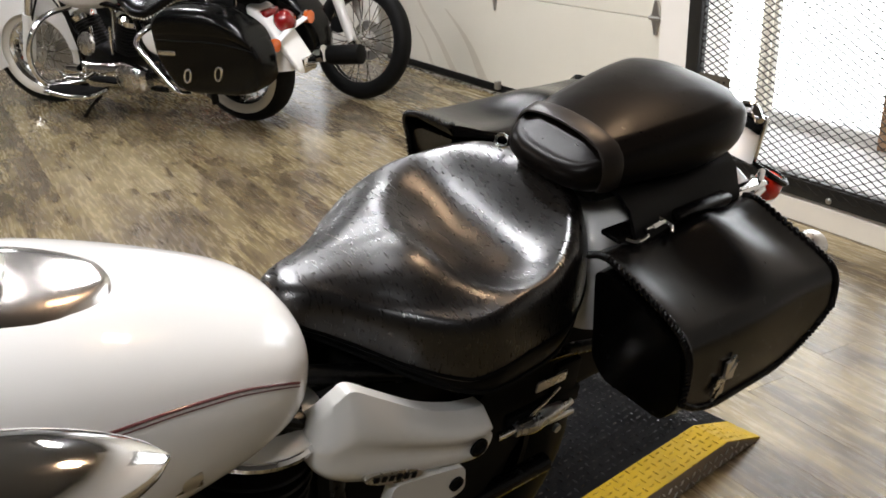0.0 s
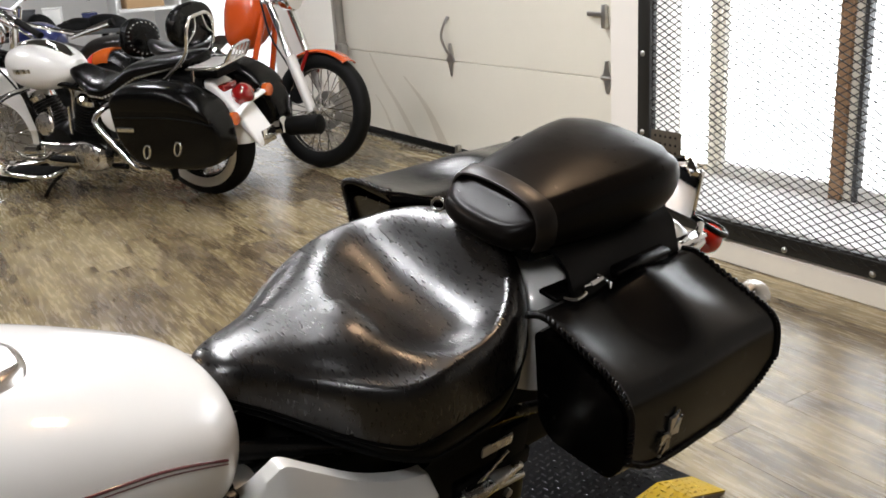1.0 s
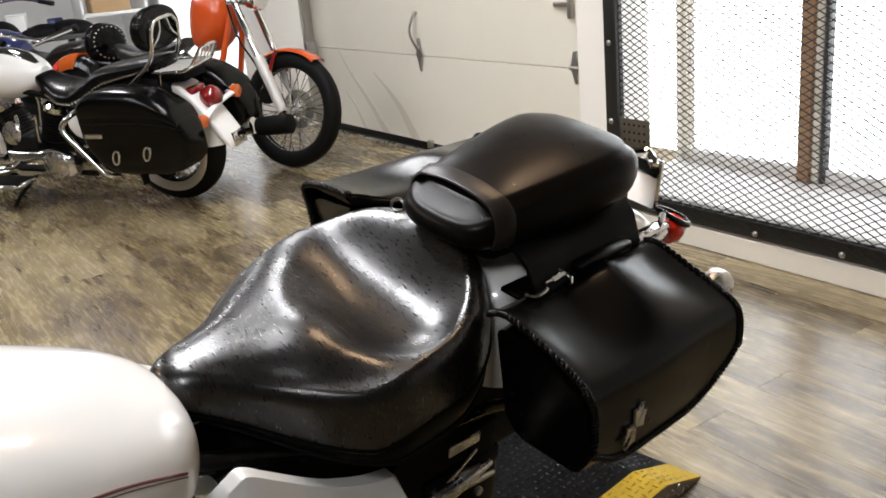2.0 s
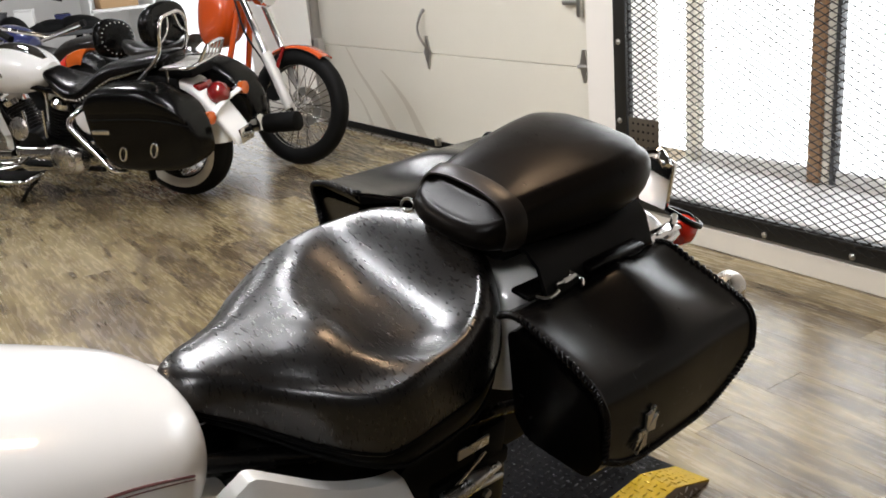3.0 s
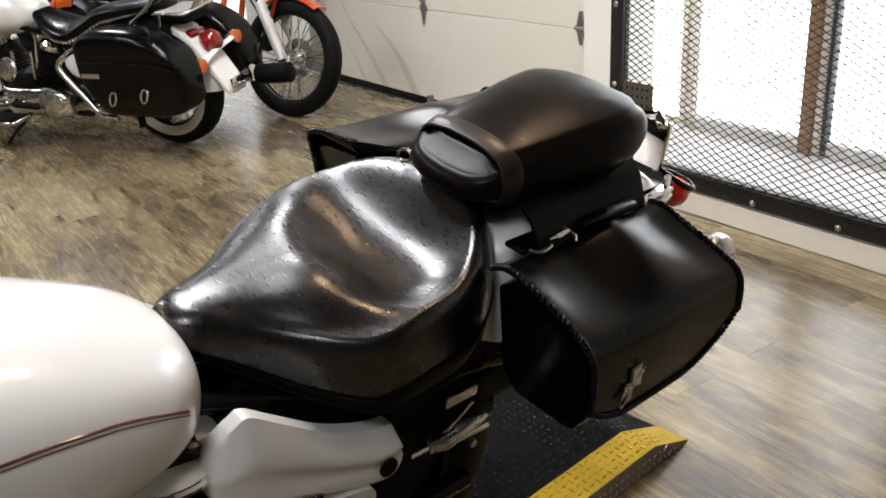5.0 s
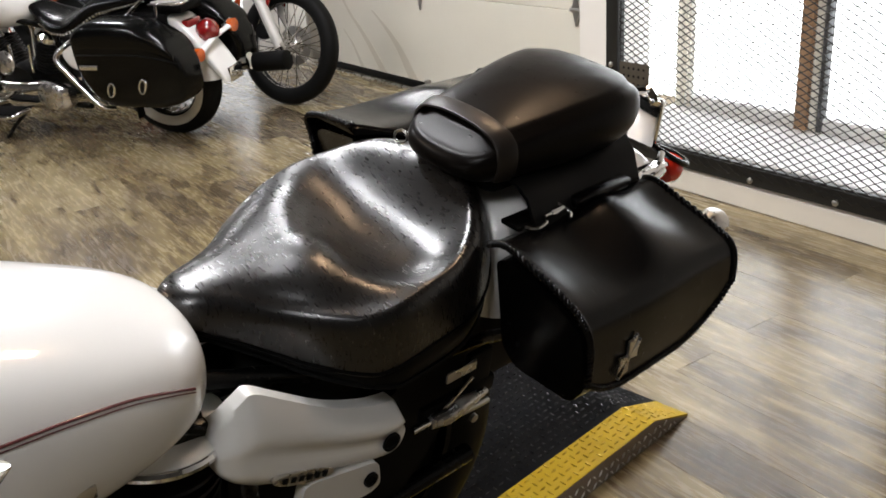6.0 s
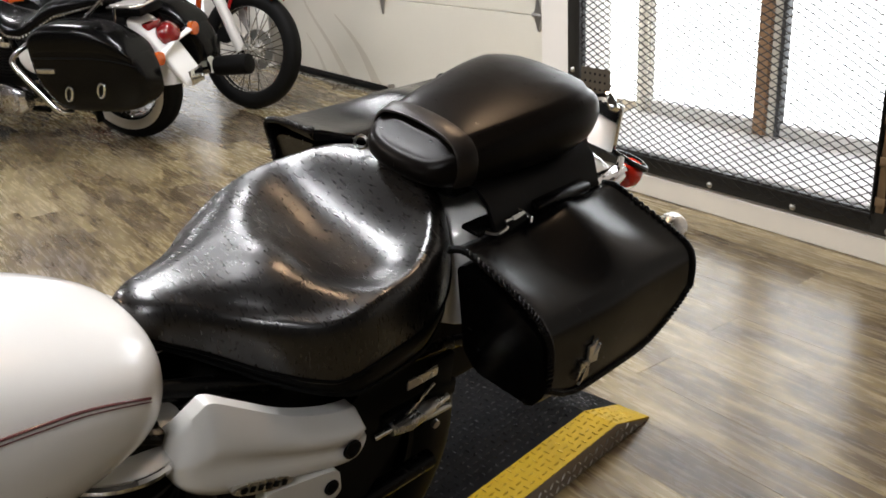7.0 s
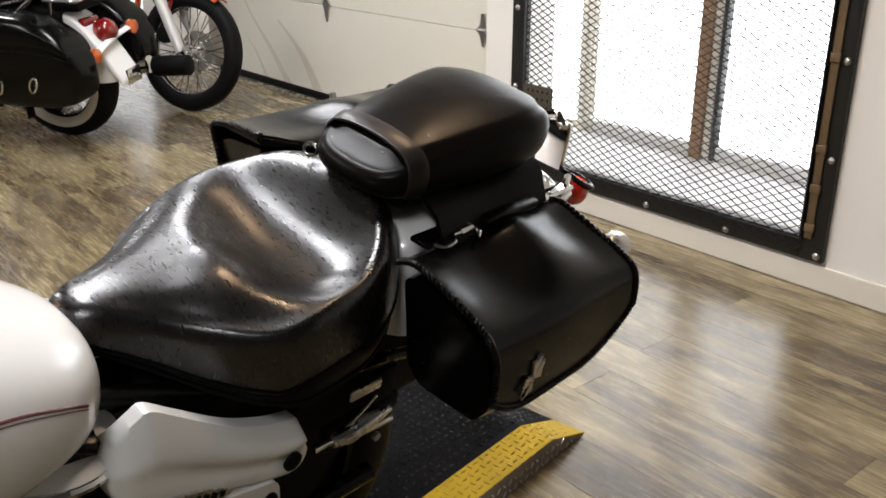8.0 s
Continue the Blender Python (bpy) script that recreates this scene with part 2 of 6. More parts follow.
def part(name, bm, mat, parent=None, label="", smooth=True, kind="", sharp=40):
    """Links a bmesh as one mesh object under a thing or a part."""
    me = bpy.data.meshes.new(name)
    bmesh.ops.recalc_face_normals(bm, faces=bm.faces)
    if smooth:
        for f in bm.faces:
            f.smooth = True
        for e in bm.edges:
            if len(e.link_faces) == 2 and e.calc_face_angle(0) > radians(sharp):
                e.smooth = False
    bm.to_mesh(me)
    bm.free()
    me.materials.append(mat)
    ob = new(name, me)
    if parent is not None:
        ob.parent = parent
    if label or kind:
        tagged(ob, label=label, kind=kind)
    return ob


def thing(name, m, label, category, group=""):
    ob = new(name)
    ob.empty_display_size = 0.1
    ob.matrix_world = m
    return tagged(ob, label=label, category=category, group=group)


def setting(name, bm, mat, label="", category="", smooth=False):
    return tagged(part(name, bm, mat, None, smooth=smooth), label=label, category=category, kind="structure")


def box(bm, size, at=(0, 0, 0), bevel=0.0, m=None, seg=2):
    """A box of that size with its middle at that place, its edges rounded."""
    r = bmesh.ops.create_cube(bm, size=1)["verts"]
    bmesh.ops.scale(bm, vec=size, verts=r)
    if bevel:
        edges = list({e for v in r for e in v.link_edges})
        g = bmesh.ops.bevel(bm, geom=edges, offset=bevel, segments=seg, affect="EDGES", profile=0.5)
        r = list({v for f in g["faces"] for v in f.verts} | {v for v in r if v.is_valid})
    bmesh.ops.translate(bm, vec=at, verts=r)
    if m is not None:
        bmesh.ops.transform(bm, matrix=m, verts=r)
    return r


def loft(bm, rings, closed=True, cap=True):
    """Skins a row of rings with equal counts."""
    rows = [[bm.verts.new(p) for p in ring] for ring in rings]
    n = len(rows[0])
    for a, b in zip(rows, rows[1:]):
        for i in range(n if closed else n - 1):
            j = (i + 1) % n
            bm.faces.new((a[i], a[j], b[j], b[i]))
    if cap and closed:
        bm.faces.new(rows[0][::-1])
        bm.faces.new(rows[-1])
    return rows


def smooth_path(pts, n=6):
    """Catmull-Rom through the points."""
    pts = [Vector(p) for p in pts]
    if len(pts) < 3:
        return pts
    ext = [2 * pts[0] - pts[1], *pts, 2 * pts[-1] - pts[-2]]
    out = []
    for i in range(1, len(ext) - 2):
        p0, p1, p2, p3 = ext[i - 1:i + 3]
        for k in range(n):
            t = k / n
            out.append(0.5 * (2 * p1 + (p2 - p0) * t + (2 * p0 - 5 * p1 + 4 * p2 - p3) * t * t + (3 * p1 - p0 - 3 * p2 + p3) * t ** 3))
    out.append(pts[-1])
    return out


def tube(bm, pts, r, n=10, smooth=6, flat=1.0):
    """A round bar along a path; r is one radius or one per given point."""
    rad = r if isinstance(r, (list, tuple)) else [r] * len(pts)
    path = smooth_path(pts, smooth) if smooth else [Vector(p) for p in pts]
    k = len(path) - 1
    rads = [float(np.interp(i / k * (len(rad) - 1), range(len(rad)), rad)) for i in range(k + 1)]
    up = Vector((0, 0, 1))
    t0 = (path[1] - path[0]).normalized()
    if abs(t0.dot(up)) > 0.95:
        up = Vector((1, 0, 0))
    side = t0.cross(up).normalized()
    rings = []
    for i, p in enumerate(path):
        t = (path[min(i + 1, k)] - path[max(i - 1, 0)]).normalized()
        side = (side - t * side.dot(t)).normalized()
        w = side.cross(t)
        rings.append([p + (side * math.cos(a) + w * math.sin(a) * flat) * rads[i] for a in (2 * math.pi * j / n for j in range(n))])
    loft(bm, rings)


def lathe(bm, profile, n=32, m=None):
    """Turns a profile of (radius, height) round the z axis."""
    rings = [[Vector((r * math.cos(a), r * math.sin(a), z)) for a in (2 * math.pi * j / n for j in range(n))] for r, z in profile]
    if m is not None:
        rings = [[m @ p for p in ring] for ring in rings]
    loft(bm, rings)


def hoop(bm, profile, n=48, m=None):
    """Turns a closed profile of (radius, height) into a ring."""
    cols = []
    for j in range(n):
        a = 2 * math.pi * j / n
        col = [Vector((r * math.cos(a), r * math.sin(a), z)) for r, z in profile]
        cols.append([bm.verts.new(m @ p if m is not None else p) for p in col])
    k = len(profile)
    for j in range(n):
        a, b = cols[j], cols[(j + 1) % n]
        for i in range(k):
            bm.faces.new((a[i], a[(i + 1) % k], b[(i + 1) % k], b[i]))


def superellipse(cx, cz, w, h, y, n=32, power=2.4, low=None):
    """A rounded ring in the plane at y; low: half height below the middle."""
    out = []
    for j in range(n):
        a = 2 * math.pi * j / n
        c, s = math.cos(a), math.sin(a)
        hh = h if s >= 0 else (low if low is not None else h)
        out.append(Vector((cx + w * math.copysign(abs(c) ** (2 / power), c), y, cz + hh * math.copysign(abs(s) ** (2 / power), s))))
    return out


def interp(x, table, col):
    return float(np.interp(x, [r[0] for r in table], [r[col] for r in table]))


def soft_table(table, steps):
    """Rows between the given rows, by a smooth curve."""
    pts = []
    k = len(table)
    for i in range(k - 1):
        p0, p1, p2, p3 = table[max(i - 1, 0)], table[i], table[i + 1], table[min(i + 2, k - 1)]
        for s in range(steps):
            t = s / steps
            pts.append([0.5 * (2 * b + (c - a) * t + (2 * a - 5 * b + 4 * c - d) * t * t + (3 * b - a - 3 * c + d) * t ** 3) for a, b, c, d in zip(p0, p1, p2, p3)])
    pts.append(list(table[-1]))
    return pts


# ---------------------------------------------------------------- the room
WALL_Y, DOOR_Y = 2.72, 3.05          # face of the window wall; face of the recessed garage door
PIER_X = -2.89                       # edge of the wall beside the garage door
DOOR_L = -6.10                       # far edge of the garage door
WIN_L, WIN_R, WIN_B, WIN_T = -2.60, -1.345, 0.19, 2.15   # clear opening of the window
X0, X1, Y0, H = -11.0, 4.0, -5.0, 3.1


def wall_box(name, a, b, mat=WALL, label="", category="wall"):
    bm = bmesh.new()
    box(bm, [abs(q - p) for p, q in zip(a, b)], [(p + q) / 2 for p, q in zip(a, b)])
    return setting(name, bm, mat, label, category)


floor_bm = bmesh.new()
box(floor_bm, (X1 - X0, 9.0, 0.1), ((X0 + X1) / 2, Y0 + 4.4, -0.056))
FLOOR = setting("floor", floor_bm, GROUT, "rustic brown vinyl plank floor with a glossy finish", "floor")
# Unseen ceiling, made dark to keep bounce and reflections low.
wall_box("ceiling", (X0, Y0, H), (X1, 3.4, H + 0.1), CEILING, "unseen ceiling, made dark to hold reflections down", "ceiling")
wall_box("wall_window_right", (WIN_R + 0.04, WALL_Y, 0), (X1, WALL_Y + 0.36, H), WALL, "cream painted plaster wall beside the meshed window")
# Hidden behind the pier; added to close a light leak beside the door.
wall_box("pier_light_stop", (PIER_X, WALL_Y + 0.10, 0), (PIER_X + 0.04, WALL_Y + 0.38, H), WALL, "cream return hidden behind the pier, added to stop a light leak")
wall_box("wall_window_left", (PIER_X, WALL_Y, 0), (WIN_L - 0.04, WALL_Y + 0.10, H), WALL, "cream painted pier between garage door and window")
wall_box("wall_below_window", (WIN_L - 0.04, WALL_Y, 0), (WIN_R + 0.04, WALL_Y + 0.36, 0.15), WALL, "low cream wall under the meshed window")
wall_box("wall_above_window", (WIN_L - 0.04, WALL_Y, WIN_T + 0.05), (WIN_R + 0.04, WALL_Y + 0.36, H), WALL, "cream wall above the meshed window")
wall_box("wall_above_door", (DOOR_L, DOOR_Y + 0.01, 2.45), (PIER_X, DOOR_Y + 0.3, H), WALL, "cream wall above the garage door")
wall_box("wall_far_back", (X0, DOOR_Y + 0.02, 0), (DOOR_L - 0.05, DOOR_Y + 0.3, H), WHITE_WALL, "white painted wall beyond the garage door")
wall_box("wall_west", (X0 - 0.2, Y0, 0), (X0, 3.4, H), WHITE_WALL, "white painted wall behind the parked motorcycles")
# Unseen walls added to close the room, dark so black parts stay black.
wall_box("wall_east", (X1, Y0, 0), (X1 + 0.2, 3.4, H), DARK_WALL, "unseen grey side wall, added dark to hold reflections down")
wall_box("wall_south", (X0, Y0 - 0.2, 0), (X1, Y0, H), DARK_WALL, "unseen grey wall opposite the window, added dark to hold reflections down")
wall_box("post_beside_door", (DOOR_L - 0.62, DOOR_Y - 0.28, 0), (DOOR_L - 0.10, DOOR_Y + 0.02, H), WALL, "beige painted post beside the garage door", "post")


def garage_door():
    d = thing("garage_door", pose((DOOR_L + PIER_X) / 2, DOOR_Y, 0), "closed cream sectional garage door with black rubber bottom seal", "garage door")
    w = PIER_X - DOOR_L + 0.02
    z = 0.05
    for i, h in enumerate((0.533, 0.533, 0.533, 0.533, 0.3)):
        bm = bmesh.new()
        box(bm, (w, 0.045, h - 0.004), (0.0, 0.0225, z + h / 2), 0.003)
        part("panel", bm, DOOR_PAINT, d, smooth=False)
        z += h
    bm = bmesh.new()
    box(bm, (w, 0.05, 0.045), (0.0, 0.02, 0.0255), 0.01)
    part("bottom_seal", bm, RUBBER, d, "black rubber bottom seal")
    bm = bmesh.new()
    box(bm, (w, 0.03, 0.012), (0.0, -0.045, 0.006), 0.003)
    part("threshold_strip", bm, DULL_CHROME, d, "dull metal floor strip")
    return d


GARAGE = garage_door()


# ---------------------------------------------------------------- the meshed window
def security_screen():
    g = thing("security_screen", pose(0, WALL_Y - 0.022, 0), "black steel security frame with expanded metal mesh over the window", "window screen")
    left, right, bottom, top = -2.71, -1.262, 0.098, 2.25
    lw, bw = 0.085, 0.075
    for nm, sx, sz, x, z in (("frame_bar", lw, top - bottom, left + lw / 2, (top + bottom) / 2), ("frame_bar", lw, top - bottom, right - lw / 2, (top + bottom) / 2),
                             ("frame_bar", right - left - 2 * lw, bw, (left + right) / 2, bottom + bw / 2), ("frame_bar", right - left - 2 * lw, bw, (left + right) / 2, top - bw / 2)):
        bm = bmesh.new()
        box(bm, (sx, 0.022, sz), (x, 0.011, z), 0.003)
        part(nm, bm, FRAME_STEEL, g)
    # raised angle lip along the inner edges
    for x in (left + lw - 0.006, right - lw + 0.006):
        bm = bmesh.new()
        box(bm, (0.006, 0.02, top - bottom - 2 * bw), (x, -0.006, (top + bottom) / 2), 0.0015)
        part("angle_lip", bm, FRAME_STEEL, g)
    bm = bmesh.new()
    box(bm, (right - left - 2 * lw, 0.012, 0.008), ((left + right) / 2, -0.002, bottom + bw - 0.012), 0.002)
    part("angle_lip", bm, FRAME_STEEL, g)
    # rusty hinge-side strip on the right bar
    bm = bmesh.new()
    box(bm, (0.026, 0.008, top - bottom - 0.09), (right - lw + 0.030, -0.005, (top + bottom) / 2 + 0.03), 0.002)
    part("hinge_strip", bm, RUSTY, g, "brown rusty steel strip")
    for z in (0.21, 0.34, 0.47, 0.75, 1.05, 1.4, 1.8):
        bm = bmesh.new()
        box(bm, (0.034, 0.010, 0.028), (right - lw + 0.032, -0.011, z), 0.003)
        part("hinge_knuckle", bm, RUSTY, g)
    # bolts
    spots = [(-1.964 - 0.345 * i, 0.117) for i in (-1, 0, 1, 2)] + [(-2.68, z) for z in (0.13, 0.455, 0.773, 1.09, 1.41)] + [(-1.283, z) for z in (0.118, 0.437, 0.741, 1.05, 1.37)]
    for x, z in spots:
        bm = bmesh.new()
        lathe(bm, [(0.0, 0.0), (0.012, 0.0), (0.012, 0.003), (0.0085, 0.007), (0.0, 0.0085)], 12, pose(x, 0.0, z, 90, 0, 0))
        part("bolt", bm, STEEL, g)
    # lock plate
    bm = bmesh.new()
    box(bm, (0.16, 0.006, 0.20), (-2.54, -0.008, 0.378), 0.002)
    part("lock_plate", bm, PLATE, g, "brown perforated steel lock plate")
    for i in range(5):
        for k in range(6):
            bm = bmesh.new()
            lathe(bm, [(0.0, 0.0), (0.0055, 0.0), (0.0045, 0.0015), (0.0, 0.0018)], 8, pose(-2.595 + 0.027 * i, -0.0112, 0.30 + 0.031 * k, 90, 0, 0))
            part("plate_dimple", bm, MATT_BLACK, g)
    # expanded metal: zigzag strands, each a thin twisted strip
    bm = bmesh.new()
    lwd, swd = 0.050, 0.0265
    x0, x1, z0, z1 = left + lw - 0.01, right - lw + 0.01, bottom + bw - 0.043, 2.2
    nx = int((x1 - x0) / (lwd / 2)) + 1
    for r in range(int((z1 - z0) / (swd / 2))):
        z = z0 + r * swd / 2
        for sgn in ((1,) if r % 2 else (-1,)):
            prev = None
            for i in range(nx + 1):
                x = x0 + i * lwd / 2
                dz = swd / 4 * (1 if i % 2 else -1) * sgn
                yy = -0.004 + 0.0016 * (1 if i % 2 else -1)
                ring = [bm.verts.new(p) for p in ((x, yy - 0.0018, z + dz - 0.0017), (x, yy - 0.0018, z + dz + 0.0017), (x, yy + 0.0018, z + dz + 0.0017), (x, yy + 0.0018, z + dz - 0.0017))]
                if prev:
                    for k in range(4):
                        bm.faces.new((prev[k], prev[(k + 1) % 4], ring[(k + 1) % 4], ring[k]))
                prev = ring
    part("expanded_mesh", bm, MESH_STEEL, g, "dark expanded metal diamond mesh", smooth=False, kind="stuff")
    return g


security_screen()

# window behind the screen: deep dusty sill, pale jambs, brown timber post and grey sash
bm = bmesh.new()
loft(bm, [[Vector((x, WALL_Y + a, b)) for a, b in ((0.004, 0.150), (0.36, 0.150), (0.36, 0.246), (0.33, 0.243), (0.012, 0.180), (0.004, 0.174))] for x in (WIN_L - 0.04, WIN_R + 0.04)])
setting("window_sill", bm, SILL, "deep pale window sill with grey dirt", "window sill")


def window():
    w = tagged(new("window_1"), "tall shop window with pale frame and brown timber post", "window", kind="structure")
    w.matrix_world = pose(0, DOOR_Y, 0)
    for nm, x, sx, sy, mat, lab in (("jamb", -2.590, 0.035, 0.05, PALE_FRAME, "pale painted jamb"), ("sash", -2.548, 0.018, 0.03, PALE_FRAME, "pale sash edge"),
                                    ("post", -1.99, 0.05, 0.06, TIMBER, "brown timber post"), ("sash", -1.945, 0.03, 0.04, PALE_FRAME, "pale sash"), ("sash", -1.918, 0.018, 0.04, GREY_PLASTIC, "dark grey sash edge"),
                                    ("jamb", -1.335, 0.06, 0.05, PALE_FRAME, "pale painted jamb")):
        bm = bmesh.new()
        box(bm, (sx, sy, 1.95), (x, -0.02, 0.24 + 0.975), 0.004)
        part(nm, bm, mat, w, lab)
    bm = bmesh.new()
    box(bm, (1.3, 0.05, 0.05), (-1.97, 0.0, 0.265), 0.006)
    part("bottom_rail", bm, SILL, w, "dusty bottom rail")
    bm = bmesh.new()
    box(bm, (1.3, 0.05, 0.05), (-1.97, 0.0, 2.22), 0.006)
    part("top_rail", bm, PALE_FRAME, w)
    return w


window()
bm = bmesh.new()
box(bm, (7.0, 0.02, 4.0), (-3.2, 4.6, 1.3))
tagged(part("backdrop", bm, DAY, None, smooth=False), "white overexposed daylight outside the window", "daylight", kind="structure")

# white lining of the opening
for side_name, x in (("window_reveal_right", WIN_R + 0.037),):
    bm = bmesh.new()
    box(bm, (0.012, 0.345, WIN_T - 0.15), (x, WALL_Y + 0.18, (WIN_T + 0.20) / 2 + 0.06), 0.002)
    setting(side_name, bm, WHITE_WALL, "white painted lining of the window opening", "window lining")

# skirting along the window wall
bm = bmesh.new()
box(bm, (X1 - PIER_X, 0.012, 0.085), ((X1 + PIER_X) / 2, WALL_Y - 0.006, 0.0425), 0.003)
setting("baseboard", bm, SKIRT, "low cream painted skirting board", "baseboard")


def door_hardware():
    """Lift handle, spade plate and hinges on the garage door."""
    y = -0.004
    cx = -(DOOR_L + PIER_X) / 2
    bm = bmesh.new()
    tube(bm, [(-4.652 + cx, y, 0.84), (-4.655 + cx, y - 0.03, 0.80), (-4.668 + cx, y - 0.045, 0.73), (-4.655 + cx, y - 0.03, 0.66), (-4.645 + cx, y, 0.62)], [0.012, 0.008, 0.008, 0.008, 0.012], 8)
    part("lift_handle", bm, STEEL, GARAGE, "dark bare metal lift handle")
    bm = bmesh.new()
    ring = [(-0.010, 0.10), (0.010, 0.10), (0.022, 0.03), (0.040, 0.0), (0.022, -0.02), (0.004, -0.095), (-0.004, -0.095), (-0.022, -0.02), (-0.040, 0.0), (-0.022, 0.03)]
    loft(bm, [[Vector((-4.640 + cx + a, y - d, 0.588 + b)) for a, b in ring] for d in (0.0, 0.008)])
    part("spade_plate", bm, STEEL, GARAGE, "dark spade-shaped plate", smooth=False)
    bm = bmesh.new()
    loft(bm, [[Vector((-3.262 + cx + a, y - d, 0.588 + b * 0.8)) for a, b in ring] for d in (0.0, 0.012)])
    tube(bm, [(-3.30 + cx, y - 0.012, 0.588), (-3.20 + cx, y - 0.012, 0.588)], 0.009, 8)
    part("edge_hinge", bm, STEEL, GARAGE, "dark steel roller hinge")
    bm = bmesh.new()
    box(bm, (0.10, 0.012, 0.022), (-3.345 + cx, y - 0.012, 0.885), 0.004)
    box(bm, (0.03, 0.02, 0.11), (-3.275 + cx, y - 0.012, 0.875), 0.004)
    part("slide_bolt", bm, STEEL, GARAGE, "steel slide bolt")
    bm = bmesh.new()
    box(bm, (0.035, 0.03, 0.05), (-4.589 + cx, y - 0.02, 0.055), 0.004)
    part("floor_bracket", bm, STEEL, GARAGE)
    for x in (DOOR_L + 0.045 + cx,):
        bm = bmesh.new()
        box(bm, (0.05, 0.07, 2.4), (x, -0.04, 1.25), 0.006)
        part("roller_track", bm, STEEL, GARAGE, "grey steel roller track")
        bm = bmesh.new()
        box(bm, (0.12, 0.05, 0.16), (x + 0.03, -0.05, 0.55), 0.01)
        part("track_bracket", bm, STEEL, GARAGE)


door_hardware()


def door_streak(pts, w0, w1):
    """A faint curved brownish streak on the door's lower panel."""
    bm = bmesh.new()
    path = smooth_path([(x - (DOOR_L + PIER_X) / 2, 0, z) for x, z in pts], 6)
    rows = []
    for i, p in enumerate(path):
        w = (w0 + (w1 - w0) * i / (len(path) - 1)) / 2
        rows.append([Vector((p.x - w, -0.0006, p.z)), Vector((p.x + w, -0.0006, p.z)), Vector((p.x + w, 0.002, p.z)), Vector((p.x - w, 0.002, p.z))])
    loft(bm, rows)
    part("brown_streak", bm, DOOR_BROWN, GARAGE, "brownish curved streak", smooth=False)


door_streak([(-5.235, 0.447), (-5.068, 0.343), (-4.924, 0.224), (-4.79, 0.056)], 0.03, 0.11)
door_streak([(-5.694, 0.575), (-5.553, 0.425), (-5.338, 0.246), (-5.15, 0.056)], 0.02, 0.09)
door_streak([(-5.652, 0.292), (-5.533, 0.194), (-5.43, 0.056)], 0.02, 0.05)


# ---------------------------------------------------------------- ceiling tubes
def ceiling_tube(x, y, power):
    t = thing("ceiling_light", pose(x, y, H - 0.09), "white twin tube ceiling light, switched on", "ceiling light", "ceiling lights")
    bm = bmesh.new()
    box(bm, (1.22, 0.16, 0.05), (0, 0, 0.05), 0.01)
    part("housing", bm, WHITE_PLASTIC, t)
    for s in (-0.04, 0.04):
        bm = bmesh.new()
        tube(bm, [(-0.58, s, 0.0), (0.58, s, 0.0)], 0.013, 10, 0)
        part("tube", bm, LAMP_GLOW, t, "glowing fluorescent tube")
    area_lamp("ceiling_lamp", pose(x, y, H - 0.13), 1.2, 0.14, power, WARM)


# Fixtures out of view; places and powers chosen for the highlights and room level.
for cx, cy, power in ((0.7, -1.2, 42), (-1.85, 0.35, 44), (-2.6, 0.7, 42), (-4.0, 1.9, 42), (-4.8, -1.0, 42), (-7.6, -1.2, 40), (-7.6, 1.4, 35), (-3.6, -3.2, 32)):
    ceiling_tube(cx, cy, power)


def pendant(x, y, power):
    """A warm pendant lamp, added out of view for warm highlights on the seat."""
    t = thing("added_pendant", pose(x, y, 2.55), "unseen warm pendant lamp with a dark metal shade, added for warm highlights", "pendant lamp", "pendant lamps")
    bm = bmesh.new()
    lathe(bm, [(0.03, 0.16), (0.05, 0.14), (0.16, 0.0), (0.165, -0.004), (0.155, 0.0), (0.045, 0.13), (0.0, 0.135)], 32)
    part("shade", bm, BLACK, t)
    pipe_bm = bmesh.new()
    tube(pipe_bm, [(0, 0, 0.14), (0, 0, H - 2.55)], 0.005, 6, 0)
    part("cord", pipe_bm, BLACK, t)
    bm = bmesh.new()
    lathe(bm, [(0, -0.01), (0.04, 0.0), (0.06, 0.03), (0.05, 0.06), (0.02, 0.10), (0, 0.10)], 24)
    part("bulb", bm, BULB, t, "glowing warm bulb")
    area_lamp("added_pendant_light", pose(x, y, 2.535), 0.24, 0.24, power, (1.0, 0.68, 0.42))


pendant(-1.40, 1.60, 11)
pendant(-2.9, -1.6, 13)


